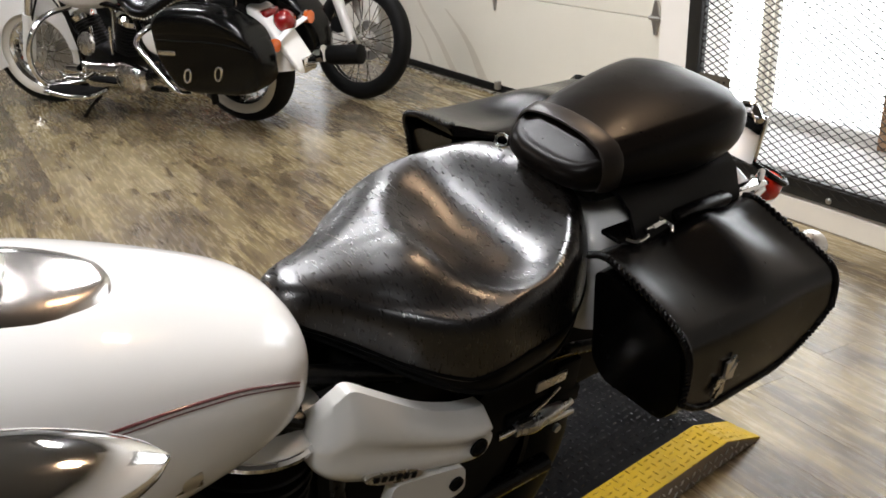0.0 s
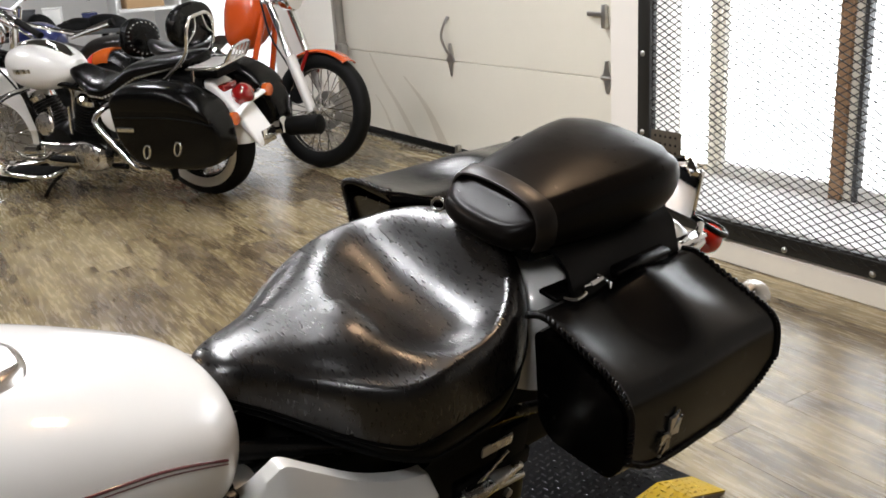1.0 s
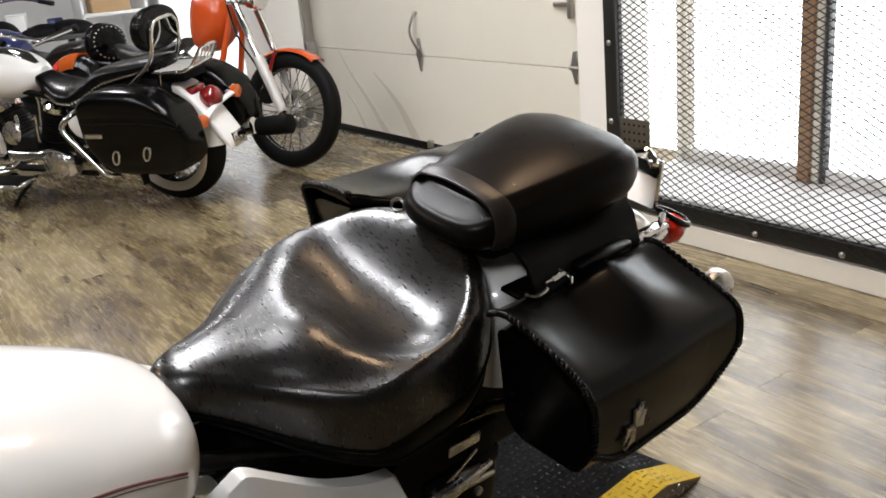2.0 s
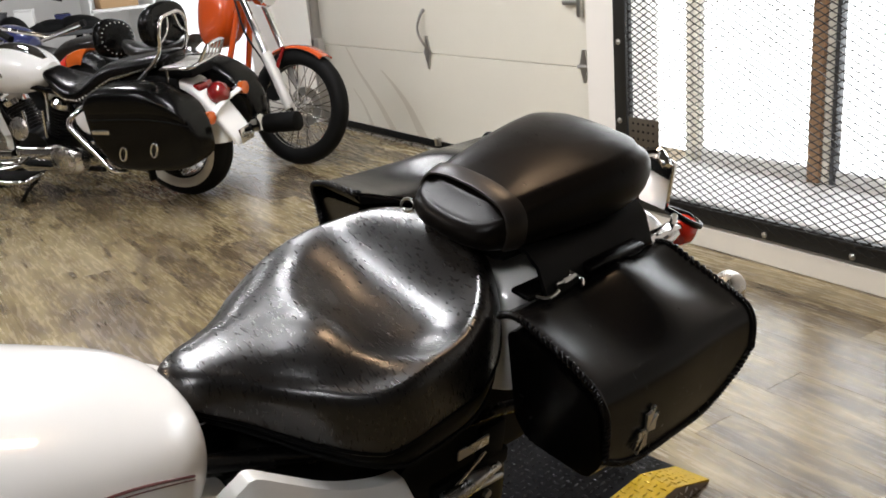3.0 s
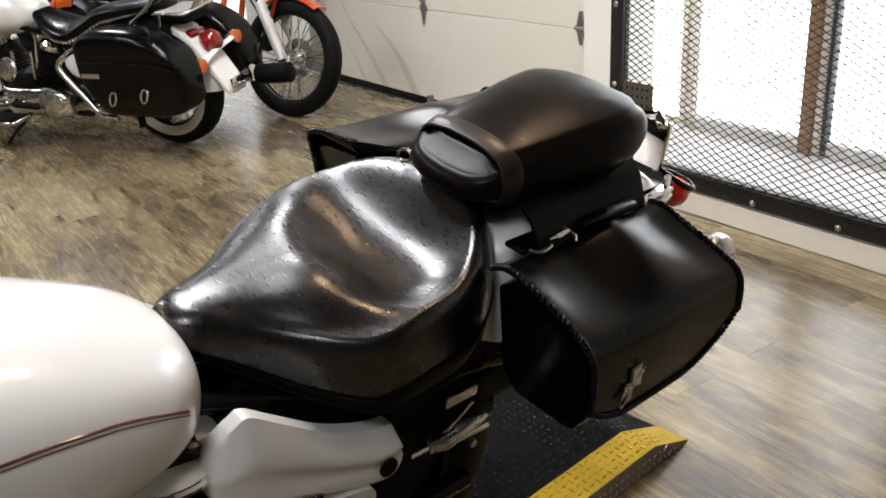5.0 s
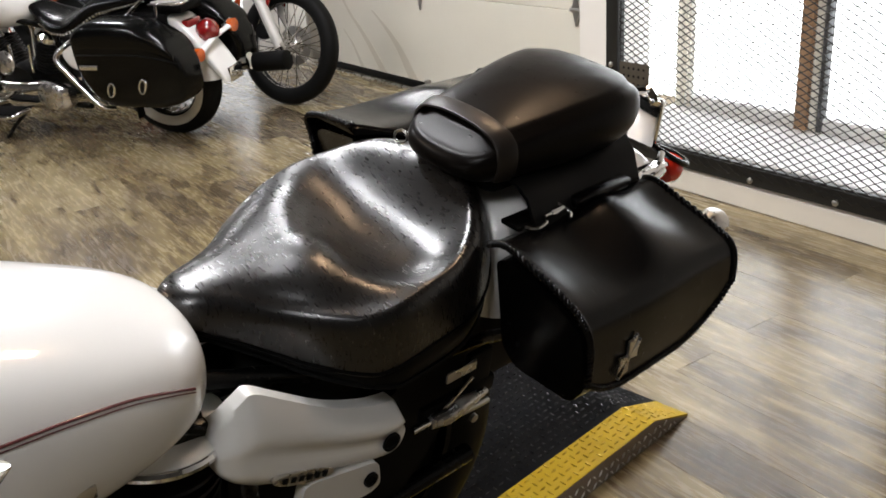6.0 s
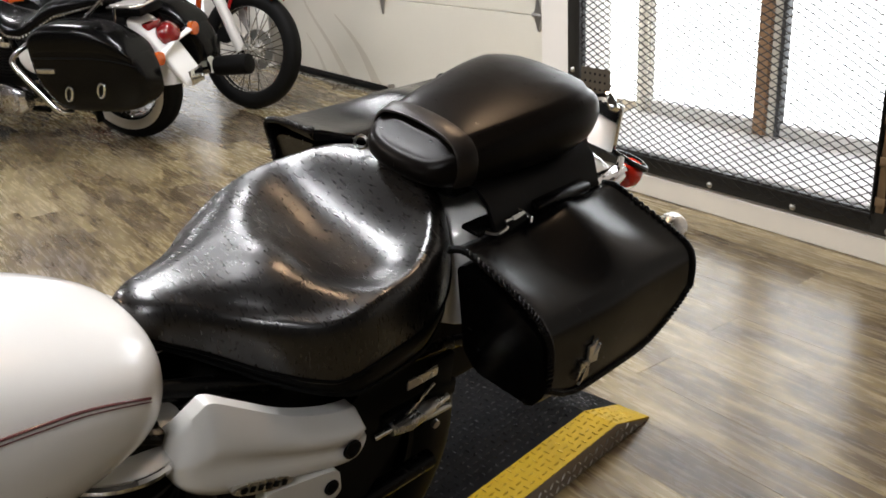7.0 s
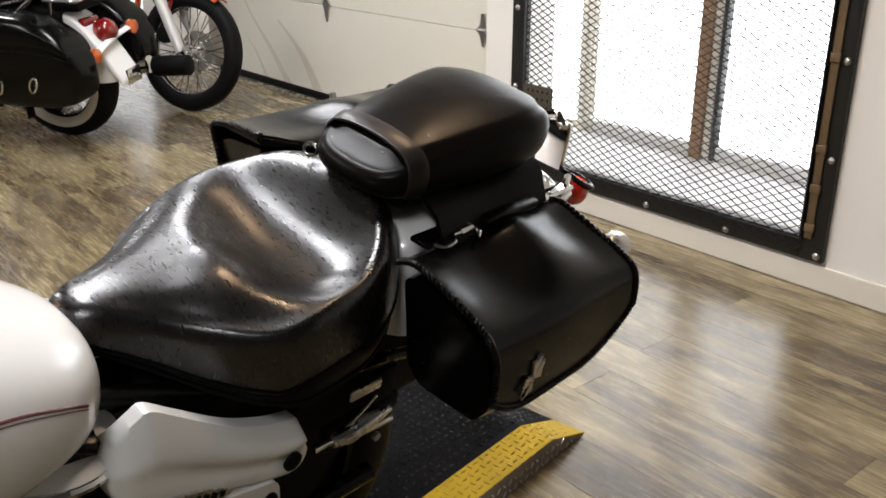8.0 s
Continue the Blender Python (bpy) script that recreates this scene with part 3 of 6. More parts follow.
# ---------------------------------------------------------------- the platform under the bike
def platform():
    g = thing("bike_platform", pose(-1.186, 1.498, 0, 0, 0, 10.5), "low checker-plate ramp platform with black deck and yellow edges", "bike platform")
    hgt, ramp, length, width, strip = 0.055, 0.14, 2.6, 0.62, 0.088
    # local: x towards the platform's far side is negative, y towards its front is negative

    def deck(name, x0, x1, mat, lab):
        bm = bmesh.new()
        prof = [(0, 0.004), (-ramp, hgt), (-length, hgt), (-length, hgt - 0.006), (-ramp - 0.002, hgt - 0.006), (-0.004, 0.0)]
        loft(bm, [[Vector((x, y, z)) for y, z in prof] for x in (x0, x1)])
        return part(name, bm, mat, g, lab, smooth=False)

    deck("side_strip", -strip, 0.0, DECK_YELLOW, "yellow painted checker-plate edge")
    deck("deck", -width + strip, -strip, DECK_BLACK, "black checker-plate deck")
    deck("side_strip", -width, -width + strip, DECK_YELLOW, "yellow painted checker-plate edge")
    for x in (0.0, -width):
        bm = bmesh.new()
        loft(bm, [[Vector((x + d, y, z)) for y, z in ((-0.004, 0), (-ramp, hgt - 0.002), (-length, hgt - 0.002), (-length, 0))] for d in (-0.004, 0.001)])
        part("side_plate", bm, DECK_GREY, g, "bare steel checker-plate side", smooth=False)

    def lugs(name, x0, x1, y0, y1, mat, side=False):
        """Raised lozenges, turned by turns."""
        bm = bmesh.new()
        pitch = 0.0205
        nx, ny = int((x1 - x0) / pitch), int((y1 - y0) / pitch)
        for i in range(nx):
            for k in range(ny):
                x, y = x0 + (i + 0.5) * pitch, y0 + (k + 0.5) * pitch
                turn = ((i + k) % 2) * 90 + (45 if side else 0)
                if side:
                    if x > hgt * min(1, -y / ramp) - 0.008:
                        continue
                    m = Matrix.Translation((0.0012, y, x)) @ pose(0, 0, 0, 0, 90, 0) @ pose(0, 0, 0, 0, 0, turn)
                elif y > -ramp:
                    m = Matrix.Translation((x, y, hgt * -y / ramp + 0.001)) @ pose(0, 0, 0, -math.degrees(math.atan(hgt / ramp)), 0, 0) @ pose(0, 0, 0, 0, 0, turn)
                else:
                    m = Matrix.Translation((x, y, hgt)) @ pose(0, 0, 0, 0, 0, turn)
                a, b, h = 0.0088, 0.0026, 0.0024
                base = [bm.verts.new(m @ Vector(p)) for p in ((-a, 0, 0), (0, -b, 0), (a, 0, 0), (0, b, 0))]
                top = [bm.verts.new(m @ Vector(p)) for p in ((-a * 0.75, 0, h), (0, -b * 0.35, h * 1.2), (a * 0.75, 0, h), (0, b * 0.35, h * 1.2))]
                bm.faces.new(top)
                for q in range(4):
                    bm.faces.new((base[q], base[(q + 1) % 4], top[(q + 1) % 4], top[q]))
        part(name, bm, mat, g, smooth=False, kind="stuff")

    lugs("plate_relief", -strip, 0.0, -1.3, -0.006, LUG_YELLOW)
    lugs("plate_relief", -width + strip, -strip, -1.3, -0.006, LUG_GLINT)
    lugs("plate_relief", 0.0, hgt, -1.3, -0.006, LUG_STEEL, side=True)
    return g


platform()

# ---------------------------------------------------------------- the white cruiser on the platform
# local axes: x to the bike's left, y to its rear, z up; the bike leans on its side stand
BIKE = thing("cruiser_motorcycle", pose(-1.1536, 0.672, 0.057, 0, 13.0, 9.0), "white cruiser motorcycle with black leather seat and saddlebags", "motorcycle")

TANK = [(-0.396, 0.022, 0.722, 0.690), (-0.402, 0.066, 0.740, 0.672), (-0.416, 0.098, 0.752, 0.658), (-0.446, 0.128, 0.768, 0.640), (-0.500, 0.149, 0.792, 0.624), (-0.580, 0.167, 0.824, 0.614), (-0.670, 0.177, 0.852, 0.610),
        (-0.800, 0.174, 0.878, 0.618), (-0.920, 0.150, 0.884, 0.640), (-1.000, 0.105, 0.872, 0.682), (-1.040, 0.045, 0.850, 0.742)]


def tank_top(x, y):
    """Height of the tank's upper face."""
    rows = TANK[::-1]
    w, zt, zb = interp(y, rows, 1), interp(y, rows, 2), interp(y, rows, 3)
    mid = zb + (zt - zb) * 0.42
    return mid + (zt - mid) * max(0.0, 1 - abs(x / w) ** 2.6) ** (1 / 2.6)


def fuel_tank():
    bm = bmesh.new()
    rings = []
    for y, w, zt, zb in soft_table(TANK, 4):
        mid = zb + (zt - zb) * 0.42
        rings.append(superellipse(0, mid, w, zt - mid, y, 48, 2.6, mid - zb))
    loft(bm, rings)
    tank = part("fuel_tank", bm, WHITE, BIKE, "glossy pearl white fuel tank")
    # chrome console with a filler cap
    bm = bmesh.new()
    rings = []
    for k in range(25):
        t = (1 - math.cos(math.pi * k / 24)) / 2
        y = -0.590 - 0.36 * t
        w = 0.074 * math.sin(math.pi * min(1, (t * 1.02 + 0.0)) ** 0.62) ** 0.75 if 0 < t < 1 else 0.002
        w = max(w, 0.002)
        ring = []
        for j in range(13):
            u = -1 + 2 * j / 12
            ring.append(Vector((w * u, y, tank_top(w * u, y) + 0.010 * (1 - u ** 6) * min(1, w / 0.02) - 0.001)))
        ring += [Vector((w * u, y, tank_top(w * u, y) - 0.006)) for u in (0.8, 0.0, -0.8)]
        rings.append(ring)
    loft(bm, rings)
    part("tank_console", bm, SMOKED, tank, "chrome teardrop tank console")
    bm = bmesh.new()
    lathe(bm, [(0, 0), (0.054, 0), (0.055, 0.008), (0.051, 0.014), (0.044, 0.014), (0.041, 0.009), (0.020, 0.013), (0, 0.014)], 40, Matrix.Translation((0, -0.735, tank_top(0, -0.735) + 0.006)) @ pose(0, 0, 0, 6, 0, 0))
    part("speedometer", bm, CHROME, tank, "round chrome-ringed gauge")
    # pinstripe along the flank
    fine_tank = soft_table(TANK, 4)[::-1]
    line = soft_table([(-0.93, 0.785), (-0.80, 0.797), (-0.645, 0.783), (-0.54, 0.760), (-0.475, 0.735), (-0.445, 0.718)], 6)
    for side in (1, -1):
        for dz, r, mat in ((0.0, 0.0016, STRIPE), (-0.0042, 0.0007, STRIPE)):
            bm = bmesh.new()
            pts = []
            for k in range(31):
                y = -0.445 - 0.48 * k / 30
                rows = fine_tank
                w, zt, zb = interp(y, rows, 1), interp(y, rows, 2), interp(y, rows, 3)
                mid = zb + (zt - zb) * 0.42
                z = interp(y, line, 1) + dz
                h = (zt - mid) if z >= mid else (mid - zb)
                x = w * max(0.0, 1 - abs((z - mid) / h) ** 2.6) ** (1 / 2.6)
                pts.append((side * (x + 0.0010), y, z))
            tube(bm, pts, r, 6, 2)
            part("pinstripe", bm, mat, tank, "thin maroon pinstripe")
        bm = bmesh.new()
        box(bm, (0.006, 0.16, 0.018), (side * 0.166, -0.655, 0.688), 0.003, None)
        part("tank_badge", bm, DULL_CHROME, tank, "long chrome tank badge")
    return tank


fuel_tank()

# solo seat: plan outline from nose to rear, half widths
SEAT_OUT = [(-0.402, 0.000), (-0.397, 0.022), (-0.380, 0.040), (-0.340, 0.058), (-0.290, 0.090), (-0.240, 0.134), (-0.190, 0.166), (-0.140, 0.182), (-0.085, 0.186), (-0.030, 0.174), (0.018, 0.146), (0.052, 0.106), (0.072, 0.058), (0.078, 0.000)]
CREST = soft_table([(-0.41, 0.742), (-0.36, 0.724), (-0.29, 0.714), (-0.24, 0.712), (-0.20, 0.716), (-0.16, 0.728), (-0.12, 0.744), (-0.06, 0.768), (0.0, 0.788), (0.05, 0.801), (0.10, 0.806)], 8)
CROWN = soft_table([(-0.50, 0.744), (-0.41, 0.744), (-0.34, 0.742), (-0.27, 0.745), (-0.20, 0.751), (-0.13, 0.760), (-0.06, 0.772), (0.0, 0.788), (0.05, 0.801), (0.12, 0.808)], 8)
BOWL = (0.085, -0.068, 0.096, 0.250, 0.128, 0.102, 0.056)     # middle; reach to the left, right, front and rear; depth


BOWL_SIDE = soft_table([(0.0, 0.0), (0.15, 0.015), (0.3, 0.07), (0.5, 0.22), (0.75, 0.54), (0.9, 0.77), (1.0, 0.89), (1.15, 0.985), (1.3, 1.0), (1.5, 1.0)], 6)


def seat_top(x, y):
    """Crowned saddle with a round bowl sunk into it."""
    edge, crown = interp(y, CREST, 1), interp(y, CROWN, 1)
    half_w = max(0.03, 0.93 * interp(y, SEAT_OUT, 1))
    z = edge + (crown - edge) * max(0.0, 1 - min(1.1, abs(x) / half_w) ** 2.7)
    bx, by, rl, rg, rf, rr, deep = BOWL
    t = math.hypot((x - bx) / (rl if x > bx else rg), (y - by) / (rr if y > by else rf))
    full = 0.006 * max(0.0, min(1.0, x / 0.06)) * math.exp(-((y + 0.25) / 0.09) ** 2)
    return z + full - deep * (1 - interp(t, BOWL_SIDE, 1))


def plan_loop(table, n):
    """Closed loop of equal steps round a plan outline of half widths."""
    dense = soft_table(table, 8)
    pts = [Vector((max(0, w), y)) for y, w in dense]
    pts += [Vector((-p.x, p.y)) for p in pts[-2:0:-1]]
    seg = [(pts[(i + 1) % len(pts)] - p).length for i, p in enumerate(pts)]
    total, out, acc, i = sum(seg), [], 0.0, 0
    for k in range(n):
        d = total * k / n
        while acc + seg[i] < d:
            acc += seg[i]
            i += 1
        out.append(pts[i].lerp(pts[(i + 1) % len(pts)], (d - acc) / max(seg[i], 1e-9)))
    return out


def solo_seat():
    n = 120
    loop = plan_loop(SEAT_OUT, n)
    for p in loop:
        if p.x > 0:     # the left flank is pressed wider
            p.x += 0.028 * math.exp(-((p.y + 0.23) / 0.09) ** 2) * min(1.0, p.x / 0.06)
    c = Vector((0, -0.11))
    bm = bmesh.new()
    rings = []
    roll = [interp(p.y, [(-0.40, 0.84), (-0.33, 0.90), (-0.22, 0.91), (-0.12, 0.87), (-0.02, 0.83), (0.08, 0.81)], 1) for p in loop]

    def skirt(y):
        return interp(y, [(-0.41, 0.700), (-0.36, 0.668), (-0.28, 0.628), (-0.18, 0.602), (-0.05, 0.608), (0.04, 0.640), (0.10, 0.668)], 1)

    def at(p, s):
        return Vector((p.x * s, c.y + (p.y - c.y) * s))

    crest = [seat_top(p.x * r, c.y + (p.y - c.y) * r) for p, r in zip(loop, roll)]
    for u in (0.03, 0.10, 0.18, 0.26, 0.34, 0.42, 0.50, 0.58, 0.66, 0.74, 0.82, 0.90, 0.96, 1.0):
        ring = []
        for p, r in zip(loop, roll):
            q = at(p, u * r)
            ring.append(Vector((q.x, q.y, seat_top(q.x, q.y) - 0.003 * u ** 8)))
        rings.append(ring)
    # rolled edge
    for a in range(10, 91, 10):
        ca, sa = math.cos(radians(a)), math.sin(radians(a))
        rings.append([Vector((*at(p, r + (1.003 - r) * sa ** 0.95), z - 0.003 - 0.086 * min(1.0, (z - skirt(p.y)) / 0.11) * (1 - ca) ** 1.1)) for p, z, r in zip(loop, crest, roll)])
    loft(bm, rings)
    for v in bm.verts:
        v.co.z += 0.0012 * math.sin(41 * v.co.x + 13 * v.co.y) * math.sin(37 * v.co.y - 9 * v.co.x)
    seat = part("solo_seat", bm, SEAT, BIKE, "shiny worn black leather solo seat", sharp=80)
    seat.location = (-0.032, 0, 0)
    bm = bmesh.new()
    pts = [(*(at(p, 1.004)), z - 0.085 * min(1.0, (z - skirt(p.y)) / 0.11)) for p, z in zip(loop, crest)]
    tube(bm, pts + pts[:1], 0.0026, 6, 1)
    part("seat_piping", bm, DARKENED_LEATHER, seat)
    bm = bmesh.new()
    rows = []
    for s, f in ((0.999, 0.0), (1.006, 0.25), (1.000, 0.5), (0.988, 0.75), (0.972, 0.93), (0.94, 1.0)):
        rows.append([Vector((*at(p, s), (z - 0.087 * min(1.0, (z - skirt(p.y)) / 0.11)) * (1 - f) + skirt(p.y) * f)) for p, z in zip(loop, crest)])
    loft(bm, rows)
    part("seat_skirt", bm, DARKENED_LEATHER, seat, "matt black skirt, darkened for its shaded side", sharp=80)
    bm = bmesh.new()
    pts = [(*at(p, 0.972), skirt(p.y) + 0.002) for p in loop]
    tube(bm, pts + pts[:1], 0.005, 6, 1)
    part("seat_base", bm, MATT_BLACK, seat)
    return seat


solo_seat()

# pillion pad
PAD_OUT = [(0.000, 0.000), (0.003, 0.040), (0.016, 0.070), (0.048, 0.088), (0.09, 0.097), (0.17, 0.109), (0.24, 0.117), (0.295, 0.115), (0.335, 0.100), (0.366, 0.070), (0.382, 0.036), (0.386, 0.000)]


PAD_RING = (-0.090, 0.022, 0.806)


def pillion_pad():
    n = 96
    loop = plan_loop(PAD_OUT, n)
    cy = 0.195

    def zt(y):
        return interp(y, [(0.0, 0.852), (0.04, 0.868), (0.10, 0.879), (0.2, 0.894), (0.28, 0.904), (0.33, 0.902), (0.38, 0.888), (0.41, 0.880)], 1)

    def zb(y):
        return interp(y, [(0.0, 0.796), (0.2, 0.802), (0.41, 0.822)], 1)

    bm = bmesh.new()
    rings = []
    for s in (0.05, 0.25, 0.45, 0.62, 0.74, 0.82):
        rings.append([Vector((p.x * s, cy + (p.y - cy) * s, zt(cy + (p.y - cy) * s) - 0.017 * s ** 2.5)) for p in loop])
    for a in range(0, 181, 20):
        c, d = math.cos(radians(a)), math.sin(radians(a))
        rings.append([Vector((p.x * (0.86 + 0.14 * d), cy + (p.y - cy) * (0.90 + 0.10 * d), (zt(p.y) - 0.016 + zb(p.y)) / 2 + (zt(p.y) - 0.016 - zb(p.y)) / 2 * c)) for p in loop])
    loft(bm, rings)
    pad = part("pillion_pad", bm, PAD, BIKE, "worn black leather pillion pad", sharp=80)
    # strap across the front, close over the pad
    bm = bmesh.new()
    rows = []

    def pad_section(y, k):
        w = interp(y, PAD_OUT, 1)
        mid, half = (zt(y) - 0.016 + zb(y)) / 2, (zt(y) - 0.016 - zb(y)) / 2
        if k <= 6:
            u = 0.83 * k / 6
            return Vector((w * u, y, zt(y) - 0.017 * u ** 2.5)), Vector((0, 0, 1))
        a = radians((k - 6) * 16)
        return Vector((w * (0.86 + 0.14 * math.sin(a)), y, mid + half * math.cos(a))), Vector((math.sin(a), 0, math.cos(a)))

    for k in range(-15, 16):
        sg = 1 if k >= 0 else -1
        ring = []
        for y, h in ((0.040, 0.0003), (0.0405, 0.0030), (0.044, 0.0040), (0.066, 0.0040), (0.0695, 0.0030), (0.070, 0.0003)):
            p, nrm = pad_section(y, abs(k))
            q = p + nrm * h
            ring.append(Vector((sg * q.x, q.y, q.z)))
        rows.append(ring)
    loft(bm, rows)
    part("strap", bm, STRAP, pad, "dark brown leather hold-down strap")
    bm = bmesh.new()
    box(bm, (0.15, 0.32, 0.04), (0, 0.205, 0.792), 0.015)
    part("pad_base", bm, MATT_BLACK, pad)
    bm = bmesh.new()
    hoop(bm, [(0.0095 + 0.0022 * math.cos(a), 0.0022 * math.sin(a)) for a in (2 * math.pi * k / 8 for k in range(8))], 24, pose(*PAD_RING, 62, 0, 40))
    part("strap_ring", bm, CHROME, pad, "small chrome strap ring")
    return pad


pillion_pad()


def rounded_outline(pts, r, n=5):
    """Rounds the corners of a closed polygon."""
    out = []
    k = len(pts)
    for i in range(k):
        p0, p1, p2 = Vector(pts[i - 1]), Vector(pts[i]), Vector(pts[(i + 1) % k])
        a, b = (p0 - p1), (p2 - p1)
        ra = min(r, a.length * 0.45, b.length * 0.45)
        s, e = p1 + a.normalized() * ra, p1 + b.normalized() * ra
        for j in range(n + 1):
            t = j / n
            out.append(s * (1 - t) ** 2 + p1 * 2 * t * (1 - t) + e * t * t)
    return out


def braid(bm, pts, r=0.0045, turns=90.0):
    """Two laces wound round an edge."""
    path = smooth_path(pts, 14)
    k = len(path) - 1
    length = sum((b - a).length for a, b in zip(path, path[1:]))
    for ph in (0, math.pi):
        lace = []
        steps = int(length * turns * 6)
        for i in range(steps + 1):
            f = i / steps * k
            j = min(int(f), k - 1)
            p = path[j].lerp(path[j + 1], f - j)
            t = (path[j + 1] - path[j]).normalized()
            u = t.cross(Vector((0.31, 0.2, 0.93))).normalized()
            w = t.cross(u)
            a = 2 * math.pi * i / 6 + ph
            lace.append(p + (u * math.cos(a) + w * math.sin(a)) * r * 0.75)
        tube(bm, lace, r * 0.62, 5, 0)


def saddlebag(side):
    """A leather bag: soft body, a lid that folds over the outer face, braided edges, clip and cross."""
    y0, y1 = -0.004, (0.346 if side > 0 else 0.386)

    def ride(x):
        """The far bag is pushed up by the exhaust."""
        return 0.0 if side > 0 else 0.044 + 0.022 * max(0.0, (x - 0.13) / 0.17)

    bm = bmesh.new()
    rings = []
    prof = [(0.134, 0.722), (0.160, 0.728), (0.205, 0.716), (0.262, 0.698), (0.293, 0.676), (0.300, 0.58), (0.272, 0.535), (0.16, 0.530), (0.135, 0.56)]
    ring2 = rounded_outline(prof, 0.014, 3)
    for k in range(15):
        t = k / 14
        y = y0 + 0.006 + (y1 - y0 - 0.014) * t
        rings.append([])
        for p in ring2:
            low = (0.735 - p[1]) / 0.205
            rear = max(0, t - 0.55) / 0.45
            lift = 0.085 * rear ** 2.2 * low
            front = 0.05 * max(0.0, low - 0.1) * (1 - t)
            tuck = 0.004 + 0.12 * max(0.0, 0.700 - p[1]) if side < 0 and p[0] > 0.2 else 0.0
            px0 = max(p[0], 0.172 - 0.20 * t + 0.02 * (p[0] - 0.13)) if side < 0 else p[0]
            rings[-1].append(Vector((side * (-tuck + 0.215 + (px0 - 0.215) * (1 - 0.06 * abs(2 * t - 1) ** 6)), y + front, p[1] + lift + ride(p[0]))))
    loft(bm, rings)
    bag = part("saddlebag", bm, BAG, BIKE, "black leather saddlebag with braided edges")
    lid = [(0.126, 0.740), (0.140, 0.747), (0.160, 0.748), (0.200, 0.738), (0.245, 0.726), (0.278, 0.714), (0.294, 0.704), (0.303, 0.688), (0.307, 0.662), (0.309, 0.620), (0.305, 0.566)]
    lid_s = smooth_path([(a, 0, b) for a, b in lid], 6)
    bm = bmesh.new()
    rows_o, rows_i = [], []
    ny = 36
    m = len(lid_s) - 1
    bend = int(m * 0.66)
    for k in range(ny + 1):
        t = k / ny
        ro, ri = [], []
        # the flap is cut in an arc, shorter at the rear
        cut = 1 - 0.42 * max(0, (t - 0.62) / 0.38) ** 2.2 - 0.22 * max(0, (0.30 - t) / 0.30) ** 2
        for i in range(m + 1):
            f = i if i <= bend else bend + (i - bend) * cut
            a = int(min(f, m - 1))
            q = lid_s[a].lerp(lid_s[a + 1], f - a)
            u = i / m
            top = max(0.0, math.sin(math.pi * min(1, u / 0.55)))
            ridge = 0.012 * math.exp(-((t - 0.58 + 0.16 * (u - 0.3)) / 0.13) ** 2) * top
            hollow = -0.008 * math.exp(-((t - 0.86) / 0.12) ** 2) * top - 0.008 * math.exp(-((t - 0.26) / 0.20) ** 2) * top
            lip = 0.004 * math.exp(-((t - 0.02) / 0.06) ** 2) * top
            wob = 0.0008 * math.sin(9 * t + 5 * u) + 0.0006 * math.sin(6 * t - 8 * u)
            fwd = 0.022 * max(0, (u - 0.62) / 0.38) * (1 - t)
            y = y0 + (y1 - y0) * t + 0.012 * u * t + fwd - 0.010 * math.sin(math.pi * u) * (t - 0.5)
            if side < 0:
                q = Vector((max(q.x - 0.012 * u - 0.20 * max(0.0, 0.700 - q.z), 0.168 - 0.20 * t + 0.0004 * i), q.y, q.z))
            ro.append(Vector((side * (q.x + wob), y, q.z + ridge + hollow + lip + wob + ride(q.x))))
            ri.append(Vector((side * (q.x + wob - 0.004), y, q.z + ridge + hollow + lip + wob - 0.0035 + ride(q.x))))
        rows_o.append(ro)
        rows_i.append(ri)
    loft(bm, [o + i[::-1] for o, i in zip(rows_o, rows_i)])
    part("lid", bm, BAG, bag, "soft black leather lid", sharp=70)
    bm = bmesh.new()
    for row in (rows_o[0], rows_o[-1]):
        row = row if side > 0 else row[12:]
        braid(bm, row[::4] + [row[-1]])
    braid(bm, [r[-1] for r in rows_o][::3])
    part("braided_edge", bm, BAG, bag, "braided leather lacing", sharp=80)
    bm = bmesh.new()
    box(bm, (0.030, 0.130, 0.016), (side * 0.128, 0.225, 0.756), 0.006, None)
    box(bm, (0.034, 0.085, 0.008), (side * 0.118, 0.085, 0.750), 0.003, None)
    part("strap", bm, BAG, bag, "black leather strap")
    bm = bmesh.new()
    c = Vector((side * 0.138, 0.118, 0.758))
    tube(bm, [c + Vector((0, -0.066, -0.004)), c + Vector((side * 0.012, -0.056, -0.004)), c + Vector((side * 0.012, -0.036, 0)), c + Vector((0, -0.026, 0)), c + Vector((0, -0.008, 0))], [0.0028, 0.003, 0.003, 0.003, 0.004], 8)
    tube(bm, [c + Vector((0, -0.012, 0)), c + Vector((0, 0.014, 0.001))], [0.0045, 0.004], 8, 0)
    tube(bm, [c + Vector((-side * 0.020, 0.006, 0.004)), c + Vector((-side * 0.008, 0.015, 0.002)), c + Vector((side * 0.010, 0.016, 0)), c + Vector((side * 0.020, 0.006, -0.003))], 0.0028, 8)
    part("snap_clip", bm, CHROME, bag, "bright metal snap clip")
    bm = bmesh.new()
    cy, cz = 0.094, 0.622
